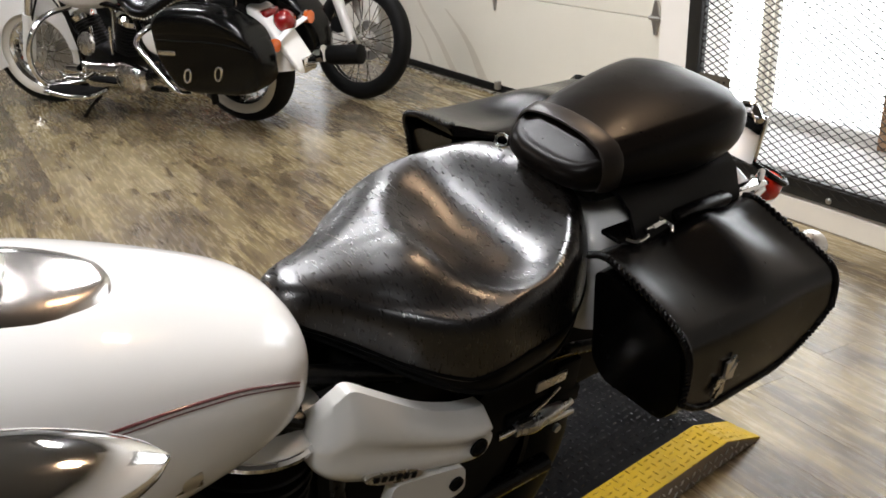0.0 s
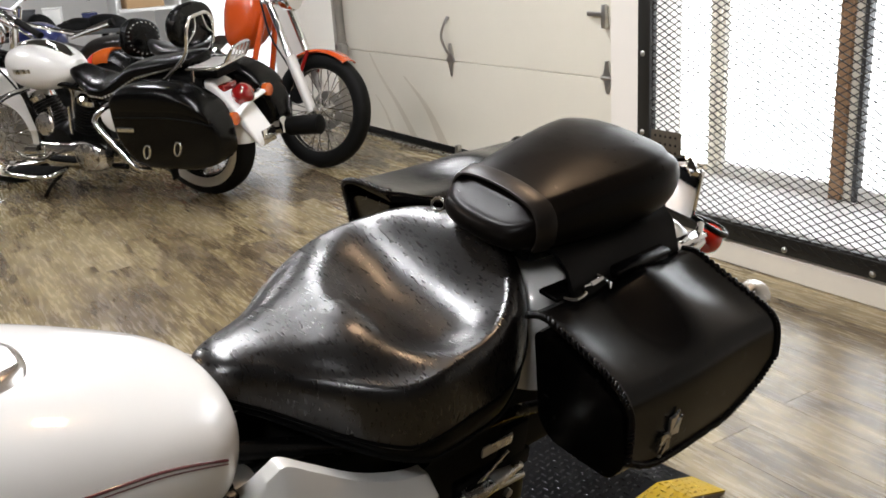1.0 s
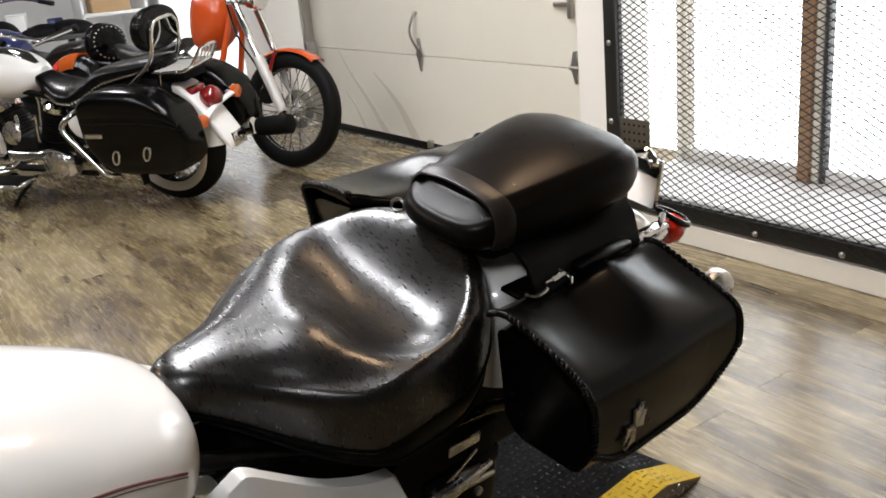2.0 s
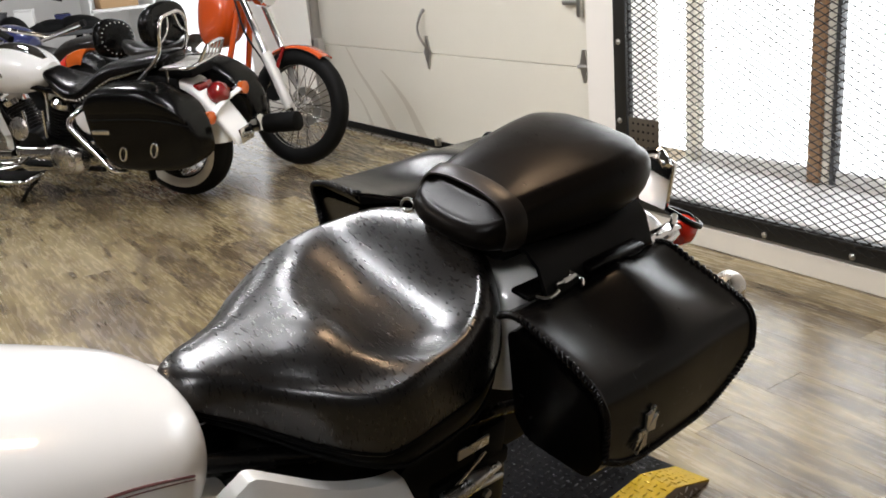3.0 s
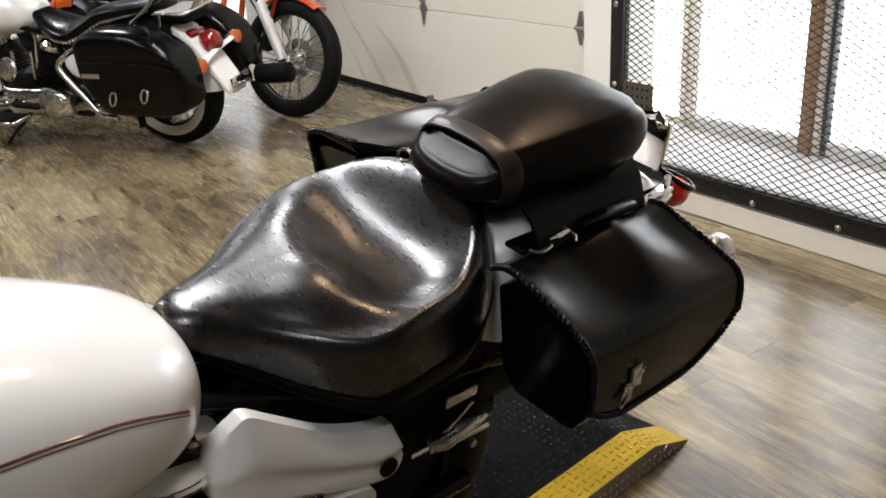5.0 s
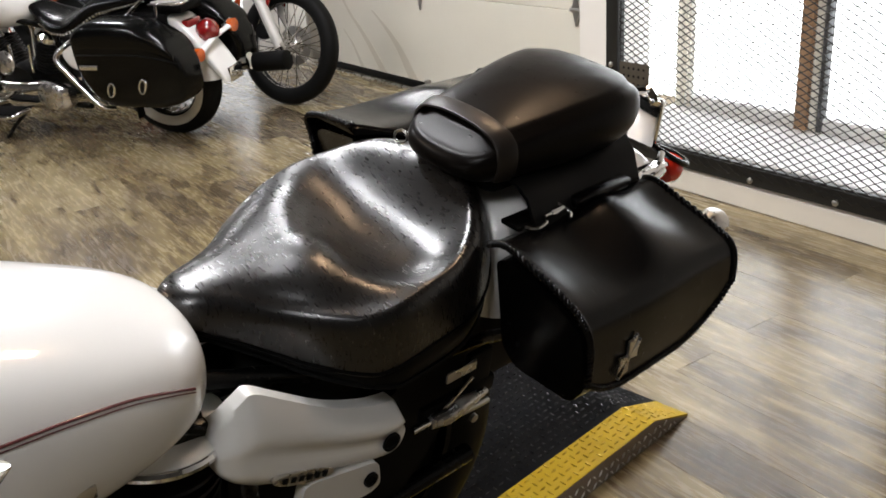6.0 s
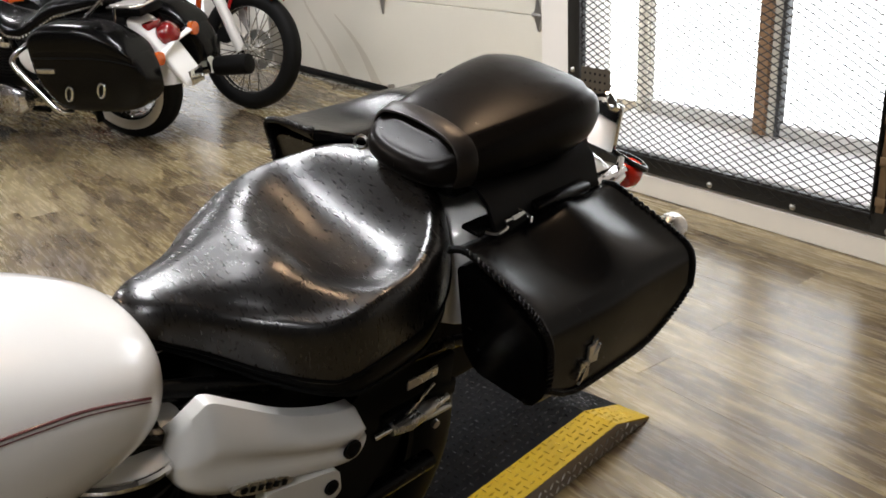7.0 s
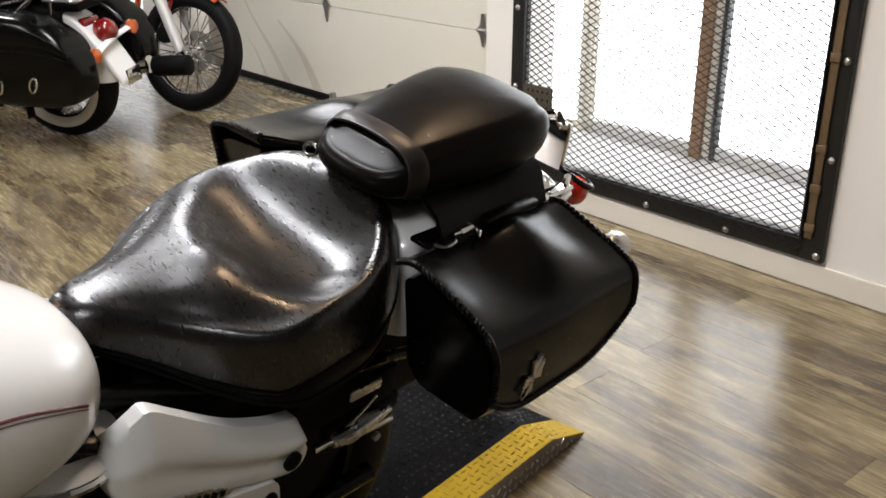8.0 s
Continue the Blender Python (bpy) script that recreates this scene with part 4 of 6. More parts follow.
    for q in range(4):
        a = math.pi / 2 * q + 0.25
        pts = []
        for u, v in ((0.003, 0.003), (0.031, 0.014), (0.027, 0.0), (0.031, -0.014), (0.003, -0.003)):
            pts.append((u * math.cos(a) - v * math.sin(a), u * math.sin(a) + v * math.cos(a)))
        loft(bm, [[Vector((side * (0.3115 + d - 0.03 * p[1] * (1 if p[1] > 0 else 0)), cy + 0.62 * p[0] + 0.30 * p[1], cz + p[1] + ride(0.31))) for p in pts] for d in (0.0, 0.004)])
    part("cross_stud", bm, DULL_CHROME, bag, "pewter cross stud", smooth=False)
    return bag


saddlebag(1)
saddlebag(-1)

# leather yoke that carries both bags under the pillion pad
bm = bmesh.new()
half = [(0.146, 0.742), (0.134, 0.762), (0.122, 0.782), (0.100, 0.796), (0.060, 0.802), (0.0, 0.804)]
sect = half + [(-a, b) for a, b in half[-2::-1]]
rings = []
for k in range(13):
    t = k / 12
    y = 0.062 + 0.280 * t
    rings.append([Vector((a * (1 - 0.12 * t), y + 0.02 * (abs(a) / 0.146) * (0.5 - t), b + 0.003 * math.sin(6 * t + 20 * a))) for a, b in sect] + [Vector((a * (1 - 0.12 * t) * 0.97, y + 0.02 * (abs(a) / 0.146) * (0.5 - t), b - 0.005 + 0.003 * math.sin(6 * t + 20 * a))) for a, b in sect[::-1]])
loft(bm, rings)
part("bag_yoke", bm, DARKENED_LEATHER, BIKE, "black leather yoke between the saddlebags")


def side_cover(side):
    """Bulged white cover under the seat: narrow at the rear, rounded at the front."""
    bm = bmesh.new()
    rows = []
    tab = [(-0.430, 0.622, 0.600, 0.128), (-0.426, 0.638, 0.582, 0.138), (-0.412, 0.654, 0.568, 0.148), (-0.394, 0.672, 0.558, 0.154), (-0.378, 0.680, 0.551, 0.157), (-0.342, 0.656, 0.538, 0.161), (-0.275, 0.608, 0.518, 0.163), (-0.215, 0.576, 0.494, 0.161), (-0.178, 0.562, 0.484, 0.158), (-0.160, 0.554, 0.492, 0.154), (-0.153, 0.538, 0.505, 0.150)]
    for y, zt, zb, x in soft_table(tab, 4):
        ring = []
        for j in range(17):
            u = j / 16
            z = zb + (zt - zb) * u
            # a soft crease runs along the cover, above it the sheet leans in
            tuck = 0.010 * max(0.0, 1 - u / 0.18) ** 2 + 0.024 * max(0.0, (u - 0.58) / 0.42) ** 1.25 + 0.006 * math.exp(-((u - 0.42) / 0.12) ** 2) * max(0.0, min(1.0, (y + 0.42) / 0.1))
            ring.append(Vector((side * (x - tuck), y, z)))
        ring += [Vector((p.x - side * 0.02, p.y, p.z)) for p in ring[::-1]]
        rows.append(ring)
    loft(bm, rows)
    cov = part("side_cover", bm, CREAM_SIDE, BIKE, "white painted side cover")
    bm = bmesh.new()
    lathe(bm, [(0, 0), (0.014, 0), (0.014, 0.004), (0.010, 0.004), (0.009, 0.001), (0, 0.001)], 20, pose(side * 0.1585, -0.187, 0.516, 0, 90 * side, 0))
    part("cover_bolt", bm, MATT_BLACK, cov, "black recessed bolt")
    bm = bmesh.new()
    ring = [(0.048 * math.copysign(abs(math.cos(a)) ** 0.8, math.cos(a)), 0.0095 * math.sin(a)) for a in (2 * math.pi * j / 28 for j in range(28))]
    mx = Matrix.Translation((side * 0.160, -0.330, 0.546)) @ pose(0, 0, 0, -22, 0, 0)
    loft(bm, [[mx @ Vector((side * d, a, b)) for a, b in ring] for d in (-0.004, 0.004)])
    part("badge", bm, DULL_CHROME, cov, "small oval chrome maker badge")
    for i in range(6):
        bm = bmesh.new()
        box(bm, (0.002, 0.007, 0.008), (side * 0.005, -0.030 + 0.0125 * i, 0), 0.0006, mx)
        part("badge_bar", bm, MATT_BLACK, cov)
    return cov


side_cover(1)
side_cover(-1)


def engine():
    bm = bmesh.new()
    lathe(bm, [(0, -0.18), (0.066, -0.18), (0.066, 0.17), (0, 0.17)], 28, Matrix.Translation((0.045, -0.49, 0.40)) @ pose(0, 0, 0, -7, 0, 0))
    box(bm, (0.24, 0.46, 0.26), (0.0, -0.42, 0.24), 0.05)
    box(bm, (0.12, 0.30, 0.25), (0.0, -0.25, 0.50), 0.03)
    eng = part("engine", bm, ENGINE, BIKE, "black finned engine cylinder and crankcase")
    for k in range(9):
        z = 0.42 + 0.020 * k
        bm = bmesh.new()
        lathe(bm, [(0, 0), (0.086, 0), (0.088, 0.002), (0.086, 0.005), (0, 0.005)], 36, Matrix.Translation((0.045, -0.49 + (z - 0.4) * 0.12, z)) @ pose(0, 0, 0, -7, 0, 0))
        part("cooling_fin", bm, ENGINE, eng)
    bm = bmesh.new()
    lathe(bm, [(0, 0.0), (0.090, 0.0), (0.093, 0.006), (0.090, 0.013), (0.070, 0.022), (0.03, 0.027), (0, 0.027)], 36, Matrix.Translation((0.045, -0.465, 0.614)) @ pose(0, 0, 0, -7, 0, 0))
    part("head_cover", bm, WHITE_PLASTIC, eng, "polished cylinder head cover")
    bm = bmesh.new()
    hoop(bm, [(0.090, 0.0), (0.095, 0.0), (0.096, 0.006), (0.093, 0.010), (0.089, 0.010)], 40, Matrix.Translation((0.045, -0.465, 0.616)) @ pose(0, 0, 0, -7, 0, 0))
    part("head_trim", bm, CHROME, eng, "chrome trim ring")
    bm = bmesh.new()
    box(bm, (0.04, 0.05, 0.03), (0.090, -0.445, 0.632), 0.006)
    tube(bm, [(0.09, -0.47, 0.64), (0.105, -0.455, 0.650), (0.112, -0.43, 0.640)], 0.006, 8)
    tube(bm, [(0.08, -0.47, 0.650), (0.10, -0.46, 0.660), (0.108, -0.43, 0.662)], 0.004, 8)
    part("choke_linkage", bm, BLACK, eng, "small black linkage")
    bm = bmesh.new()
    ring = rounded_outline([(-0.330, 0.532), (-0.212, 0.502), (-0.206, 0.455), (-0.232, 0.450), (-0.340, 0.480)], 0.014, 4)
    loft(bm, [[Vector((0.150 + d, a, b)) for a, b in ring] for d in (0.0, 0.016)])
    bracket = part("lower_bracket", bm, CREAM_SIDE, eng, "white painted lower bracket")
    bm = bmesh.new()
    lathe(bm, [(0, 0), (0.011, 0), (0.011, 0.004), (0.007, 0.005), (0.006, 0.002), (0, 0.002)], 18, pose(0.166, -0.226, 0.478, 0, 90, 0))
    part("bracket_bolt", bm, MATT_BLACK, bracket, "black socket bolt")
    # frame tubes and dark inner fender
    bm = bmesh.new()
    for s in (1, -1):
        tube(bm, [(s * 0.05, -0.42, 0.66), (s * 0.06, -0.30, 0.62), (s * 0.085, -0.10, 0.56), (s * 0.09, 0.05, 0.54), (s * 0.09, 0.25, 0.48)], 0.014, 10)
        tube(bm, [(s * 0.08, -0.38, 0.60), (s * 0.09, -0.34, 0.4), (s * 0.10, -0.20, 0.18)], 0.016, 10)
        tube(bm, [(s * 0.085, -0.34, 0.29), (s * 0.09, -0.12, 0.30), (s * 0.095, 0.05, 0.305)], [0.016, 0.016, 0.016], 10)
    box(bm, (0.16, 0.24, 0.16), (0, -0.04, 0.52), 0.04)
    part("frame", bm, BLACK, BIKE, "black tubular frame")
    # Plates added to fill the dark space under the seat.
    for s in (1, -1):
        bm = bmesh.new()
        ring = rounded_outline([(-0.40, 0.56), (-0.16, 0.50), (0.00, 0.62), (0.04, 0.60), (0.03, 0.50), (-0.02, 0.40), (-0.12, 0.28), (-0.36, 0.20)], 0.05, 5)
        loft(bm, [[Vector((s * (0.080 + d), a, b)) for a, b in ring] for d in (0.0, 0.016)])
        part("dark_filler_plate", bm, MATT_BLACK, BIKE, "matt black plate, added to fill the dark space under the seat")
    bm = bmesh.new()
    tube(bm, [(0.128, -0.085, 0.468), (0.132, -0.055, 0.470), (0.134, -0.020, 0.476), (0.132, 0.028, 0.474)], [0.010, 0.015, 0.012, 0.005], 12)
    tube(bm, [(0.132, -0.045, 0.462), (0.134, 0.000, 0.458), (0.132, 0.035, 0.452)], [0.007, 0.006, 0.005], 10)
    part("passenger_peg", bm, ALU, BIKE, "bright alloy passenger peg bracket")
    bm = bmesh.new()
    tube(bm, [(0.130, -0.060, 0.480), (0.128, -0.002, 0.512)], [0.0035, 0.003], 8, 0)
    tube(bm, [(0.130, -0.120, 0.474), (0.130, -0.088, 0.473)], [0.006, 0.006], 10, 0)
    part("brake_rod", bm, CHROME, BIKE, "thin bright rod")
    bm = bmesh.new()
    lathe(bm, [(0, 0), (0.007, 0), (0.007, 0.006), (0, 0.007)], 10, pose(0.131, 0.006, 0.432, 0, 90, 0))
    part("pivot_bolt", bm, STEEL, BIKE, "small steel bolt")
    bm = bmesh.new()
    box(bm, (0.014, 0.150, 0.030), (0.118, -0.02, 0.475), 0.005)
    box(bm, (0.014, 0.050, 0.090), (0.116, 0.02, 0.500), 0.005)
    part("peg_mount", bm, MATT_BLACK, BIKE, "black peg mount")
    bm = bmesh.new()
    box(bm, (0.004, 0.058, 0.017), (0.152, -0.056, 0.565), 0.0015, None)
    part("info_tag", bm, ALU, BIKE, "small metal label plate")
    # Box added to block the view through to the yellow edge and floor.
    bm = bmesh.new()
    box(bm, (0.19, 0.40, 0.23), (0.0, 0.14, 0.550), 0.03)
    part("filler_box", bm, MATT_BLACK, BIKE, "black box, added to fill the dark space under the rear fender")
    bm = bmesh.new()
    tube(bm, [(0.10, -0.28, 0.13), (0.19, -0.22, 0.06), (0.26, -0.18, 0.004)], [0.011, 0.011, 0.008], 8)
    part("side_stand", bm, BLACK, BIKE, "black side stand")


engine()


def rear_end():
    # rear fender: arc of sheet over the wheel
    cy, cz = -0.13, 0.297
    bm = bmesh.new()
    rows = []
    ridge = smooth_path([(0, 0.000, 0.60), (0, 0.018, 0.66), (0, 0.045, 0.715), (0, 0.095, 0.758), (0, 0.165, 0.782), (0, 0.26, 0.786), (0, 0.36, 0.772), (0, 0.44, 0.735), (0, 0.490, 0.68), (0, 0.510, 0.63)], 4)
    for k, p in enumerate(ridge):
        t = (ridge[min(k + 1, len(ridge) - 1)] - ridge[max(k - 1, 0)]).normalized()
        inward = Vector((0, -t.z, t.y)) * -1
        if inward.dot(Vector((0, 0.25, 0.35)) - p) < 0:
            inward = -inward
        ring = []
        for j in range(17):
            u = -1 + 2 * j / 16
            a = u * math.pi / 2
            ring.append(Vector((0.116 * math.copysign(abs(math.sin(a)) ** 0.7, u), p.y, p.z)) + inward * 0.115 * (1 - max(0, math.cos(a)) ** 0.55))
        ring += [q * 0.985 + Vector((0, 0.25, 0.4)) * 0.015 for q in ring[::-1]]
        rows.append(ring)
    loft(bm, rows)
    part("rear_fender", bm, WHITE, BIKE, "white rear fender")
    # wheel
    wheel = part("rear_wheel", wheel_tyre(0.297, 0.060), RUBBER, BIKE, "black rear tyre")
    wheel.location = (0, cy, cz)
    # Rim blacked and solid centre added to keep the space under the bike dark.
    bm = bmesh.new()
    hoop(bm, [(0.185, -0.040), (0.205, -0.045), (0.205, 0.045), (0.185, 0.040)], 48, pose(0, 0, 0, 0, 90, 0))
    part("rim", bm, BLACK, wheel, "black rim")
    bm = bmesh.new()
    lathe(bm, [(0, -0.07), (0.045, -0.07), (0.06, -0.03), (0.19, -0.02), (0.19, 0.02), (0.06, 0.03), (0.045, 0.07), (0, 0.07)], 32, pose(0, 0, 0, 0, 90, 0))
    part("hub", bm, MATT_BLACK, wheel, "black disc, added to close the view through the wheel")
    # bracket, rack and lamps behind the pillion pad
    bm = bmesh.new()
    for s in (1, -1):
        tube(bm, [(s * 0.112, 0.10, 0.70), (s * 0.112, 0.28, 0.73), (s * 0.105, 0.42, 0.735), (s * 0.085, 0.475, 0.70)], 0.012, 8, flat=0.6)
    box(bm, (0.055, 0.014, 0.085), (0.045, 0.452, 0.785), 0.005, None)
    tube(bm, [(0.02, 0.43, 0.83), (0.045, 0.44, 0.838), (0.07, 0.43, 0.825)], 0.008, 8)
    part("fender_bracket", bm, CHROME, BIKE, "polished chrome bracket")
    bm = bmesh.new()
    lathe(bm, [(0, -0.03), (0.02, -0.03), (0.036, -0.012), (0.040, 0.01), (0.040, 0.03), (0.0, 0.035)], 24, pose(0.088, 0.485, 0.698, -70, 0, 20) @ Matrix.Scale(0.62, 4))
    part("tail_lamp", bm, RED_LENS, BIKE, "red tail lamp lens")
    bm = bmesh.new()
    tube(bm, [(0.050, 0.47, 0.735), (0.075, 0.455, 0.742), (0.100, 0.47, 0.730), (0.108, 0.505, 0.712), (0.090, 0.52, 0.712), (0.066, 0.505, 0.722), (0.050, 0.47, 0.735)], 0.0055, 8)
    part("lamp_hood", bm, BLACK, BIKE, "black lamp hood")
    bm = bmesh.new()
    tube(bm, [(0.10, 0.365, 0.705), (0.115, 0.39, 0.718), (0.11, 0.43, 0.722), (0.09, 0.46, 0.70)], 0.007, 8)
    tube(bm, [(0.105, 0.37, 0.715), (0.115, 0.40, 0.735), (0.095, 0.44, 0.745)], 0.006, 8)
    part("bracket_tubes", bm, CHROME, BIKE)
    for s in (1, -1):
        bm = bmesh.new()
        lathe(bm, [(0, -0.05), (0.018, -0.045), (0.030, -0.02), (0.034, 0.01), (0.029, 0.02), (0, 0.022)], 24, pose(s * 0.200, 0.470, 0.650, -90, 0, 0) @ Matrix.Scale(0.8, 4))
        part("turn_signal", bm, DULL_CHROME, BIKE, "chrome bullet turn signal")
    # exhaust on the far side
    bm = bmesh.new()
    tube(bm, [(-0.14, -0.45, 0.25), (-0.17, -0.2, 0.16), (-0.18, 0.2, 0.16), (-0.18, 0.62, 0.19)], [0.024, 0.034, 0.045, 0.042], 14)
    part("exhaust", bm, CHROME, BIKE, "chrome exhaust pipe")


def wheel_tyre(r, w, n=56):
    """A tyre whose axle lies along x."""
    bm = bmesh.new()
    prof = []
    for j in range(18):
        a = 2 * math.pi * j / 18
        prof.append((r - w * 0.95 + w * 0.95 * math.copysign(abs(math.cos(a)) ** 0.8, math.cos(a)), w * math.copysign(abs(math.sin(a)) ** 0.8, math.sin(a))))
    hoop(bm, prof, n, pose(0, 0, 0, 0, 90, 0))
    return bm


rear_end()


def mirror_and_bars():
    bm = bmesh.new()
    rings = []
    for k in range(19):
        t = k / 18
        r = max(0.002, 0.030 * math.sin(math.pi * t) ** 0.6)
        rings.append([Vector((-0.10 + 0.20 * t, r * 1.35 * math.cos(a), r * 0.75 * math.sin(a))) for a in (2 * math.pi * j / 20 for j in range(20))])
    loft(bm, rings)
    mir = part("mirror", bm, CHROME, BIKE, "chrome teardrop mirror")
    mir.matrix_local = Matrix.Translation((0.40, -0.800, 1.010)) @ pose(0, 0, 0, 0, 0, 90) @ pose(0, 0, 0, 0, 14, 0)
    bm = bmesh.new()
    tube(bm, [(0.40, -0.84, 1.00), (0.41, -0.92, 0.95), (0.40, -0.98, 0.90)], 0.006, 8)
    part("mirror_stem", bm, CHROME, BIKE)


mirror_and_bars()


def front_end():
    """Fork, front wheel and bars, ahead of the tank."""
    wheel = part("front_wheel", wheel_tyre(0.305, 0.050), RUBBER, BIKE, "black front tyre")
    wheel.location = (0, -1.46, 0.305)
    bm = bmesh.new()
    hoop(bm, [(0.205, -0.030), (0.222, -0.034), (0.222, 0.034), (0.205, 0.030)], 48, pose(0, 0, 0, 0, 90, 0))
    part("rim", bm, CHROME, wheel, "chrome rim")
    bm = bmesh.new()
    lathe(bm, [(0, -0.06), (0.035, -0.06), (0.040, 0), (0.035, 0.06), (0, 0.06)], 24, pose(0, 0, 0, 0, 90, 0))
    part("hub", bm, CHROME, wheel)
    for k in range(12):
        a = 2 * math.pi * k / 12
        bm = bmesh.new()
        tube(bm, [(0.02, 0.038 * math.cos(a), 0.038 * math.sin(a)), (0, 0.208 * math.cos(a + 0.2), 0.208 * math.sin(a + 0.2))], 0.003, 6, 0)
        part("spoke", bm, CHROME, wheel)
    bm = bmesh.new()
    rows = []
    for k in range(17):
        a = radians(30 + 140 * k / 16)
        rows.append([Vector((0.075 * math.sin(b), -1.46 + (0.345 - 0.05 * (1 - math.cos(b))) * math.cos(a), 0.305 + (0.345 - 0.05 * (1 - math.cos(b))) * math.sin(a))) for b in (radians(-80 + 160 * j / 8) for j in range(9))]
                    + [Vector((0.071 * math.sin(b), -1.46 + (0.340 - 0.05 * (1 - math.cos(b))) * math.cos(a), 0.305 + (0.340 - 0.05 * (1 - math.cos(b))) * math.sin(a))) for b in (radians(80 - 160 * j / 8) for j in range(9))])
    loft(bm, rows)
    part("front_fender", bm, WHITE, BIKE, "white front fender")
    for s in (1, -1):
        bm = bmesh.new()
        tube(bm, [(s * 0.10, -1.46, 0.305), (s * 0.10, -1.27, 0.62), (s * 0.10, -1.06, 0.97)], [0.028, 0.028, 0.022], 14, 0)
        part("fork_leg", bm, CHROME, BIKE, "chrome fork leg")
        bm = bmesh.new()
        tube(bm, [(0, -1.06, 1.0), (s * 0.14, -1.05, 1.05), (s * 0.32, -1.00, 1.05), (s * 0.40, -0.95, 1.02)], 0.0125, 10)
        part("handlebar", bm, CHROME, BIKE, "chrome handlebar")
        bm = bmesh.new()
        tube(bm, [(s * 0.40, -0.955, 1.02), (s * 0.425, -0.885, 1.0)], 0.017, 12, 0)
        part("grip", bm, RUBBER, BIKE, "black rubber grip")
    bm = bmesh.new()
    box(bm, (0.25, 0.07, 0.03), (0, -1.075, 0.955), 0.01)
    part("fork_yoke", bm, CHROME, BIKE)
    bm = bmesh.new()
    lathe(bm, [(0, -0.10), (0.05, -0.09), (0.088, -0.04), (0.095, 0.03), (0.085, 0.045), (0, 0.055)], 32, pose(0, -1.24, 0.86, 90, 0, 0))
    part("headlamp", bm, CHROME, BIKE, "chrome headlamp")
    bm = bmesh.new()
    tube(bm, [(0, -1.02, 0.80), (0.0, -0.70, 0.66), (0, -0.40, 0.62)], 0.030, 12)
    part("frame_spine", bm, BLACK, BIKE)


front_end()


# ---------------------------------------------------------------- parts shared by the parked motorcycles
def spoked_wheel(parent, at, r, w, rim_r, spokes, whitewall=False, steer=0.0, disc=0.0):
    """Tyre, rim, hub and laced spokes; the axle lies along x."""
    bm = wheel_tyre(r, w)
    tyre = part("wheel", bm, RUBBER, parent, "black tyre on a laced chrome wheel")
    tyre.matrix_local = pose(*at, 0, 0, steer)
    if whitewall:
        for s in (1, -1):
            bm = bmesh.new()
            hoop(bm, [(rim_r + 0.004, s * w * 0.80), (rim_r + 0.022, s * (w * 0.97 + 0.002)), (rim_r + 0.045, s * (w * 1.0 + 0.002)), (rim_r + 0.062, s * (w * 0.93 + 0.001)), (rim_r + 0.05, s * w * 0.6), (rim_r + 0.01, s * w * 0.5)], 56, pose(0, 0, 0, 0, 90, 0))
            part("whitewall", bm, WHITEWALL, tyre, "cream white tyre wall")
    bm = bmesh.new()
    hoop(bm, [(rim_r - 0.014, -w * 0.45), (rim_r + 0.006, -w * 0.66), (rim_r + 0.012, -w * 0.60), (rim_r - 0.004, -w * 0.3), (rim_r - 0.004, w * 0.3), (rim_r + 0.012, w * 0.60), (rim_r + 0.006, w * 0.66), (rim_r - 0.014, w * 0.45)], 64, pose(0, 0, 0, 0, 90, 0))
    part("rim", bm, CHROME, tyre, "chrome rim")
    bm = bmesh.new()
    lathe(bm, [(0, -0.075), (0.012, -0.075), (0.014, -0.055), (0.034, -0.05), (0.036, -0.04), (0.022, -0.03), (0.022, 0.03), (0.036, 0.04), (0.034, 0.05), (0.014, 0.055), (0.012, 0.075), (0, 0.075)], 24, pose(0, 0, 0, 0, 90, 0))
    part("hub", bm, ALU, tyre)
    for k in range(spokes):
        s = 1 if k % 2 else -1
        a = 2 * math.pi * k / spokes
        b = a + (0.62 if (k // 2) % 2 else -0.62)
        bm = bmesh.new()
        tube(bm, [(s * 0.042, 0.034 * math.cos(b), 0.034 * math.sin(b)), (s * 0.004, (rim_r - 0.004) * math.cos(a), (rim_r - 0.004) * math.sin(a))], 0.0030, 6, 0)
        part("spoke", bm, CHROME, tyre)
    if disc:
        bm = bmesh.new()
        hoop(bm, [(0.075, -0.066), (disc, -0.066), (disc, -0.061), (0.075, -0.061)], 48, pose(0, 0, 0, 0, 90, 0))
        lathe(bm, [(0, -0.062), (0.085, -0.064), (0.085, -0.060), (0, -0.058)], 24, pose(0, 0, 0, 0, 90, 0))
        part("brake_disc", bm, STEEL, tyre, "steel brake disc")
    return tyre


def arc_fender(name, centre, r, a0, a1, width, mat, parent, label, drop=0.05, thick=0.004):
    """Sheet-metal mudguard: an arc about the axle with turned-down sides. Angles from rearwards, upwards positive."""
    bm = bmesh.new()
    rows = []
    for k in range(31):
        a = radians(a0 + (a1 - a0) * k / 30)
        outer, inner = [], []
        for j in range(13):
            u = -1 + 2 * j / 12
            rr = r - drop * abs(u) ** 3.5
            x = width * math.copysign(abs(u) ** 0.75, u)
            outer.append(Vector((centre[0] + x, centre[1] + rr * math.cos(a), centre[2] + rr * math.sin(a))))
            inner.append(Vector((centre[0] + x * 0.96, centre[1] + (rr - thick) * math.cos(a), centre[2] + (rr - thick) * math.sin(a))))
        rows.append(outer + inner[::-1])
    loft(bm, rows)
    return part(name, bm, mat, parent, label)


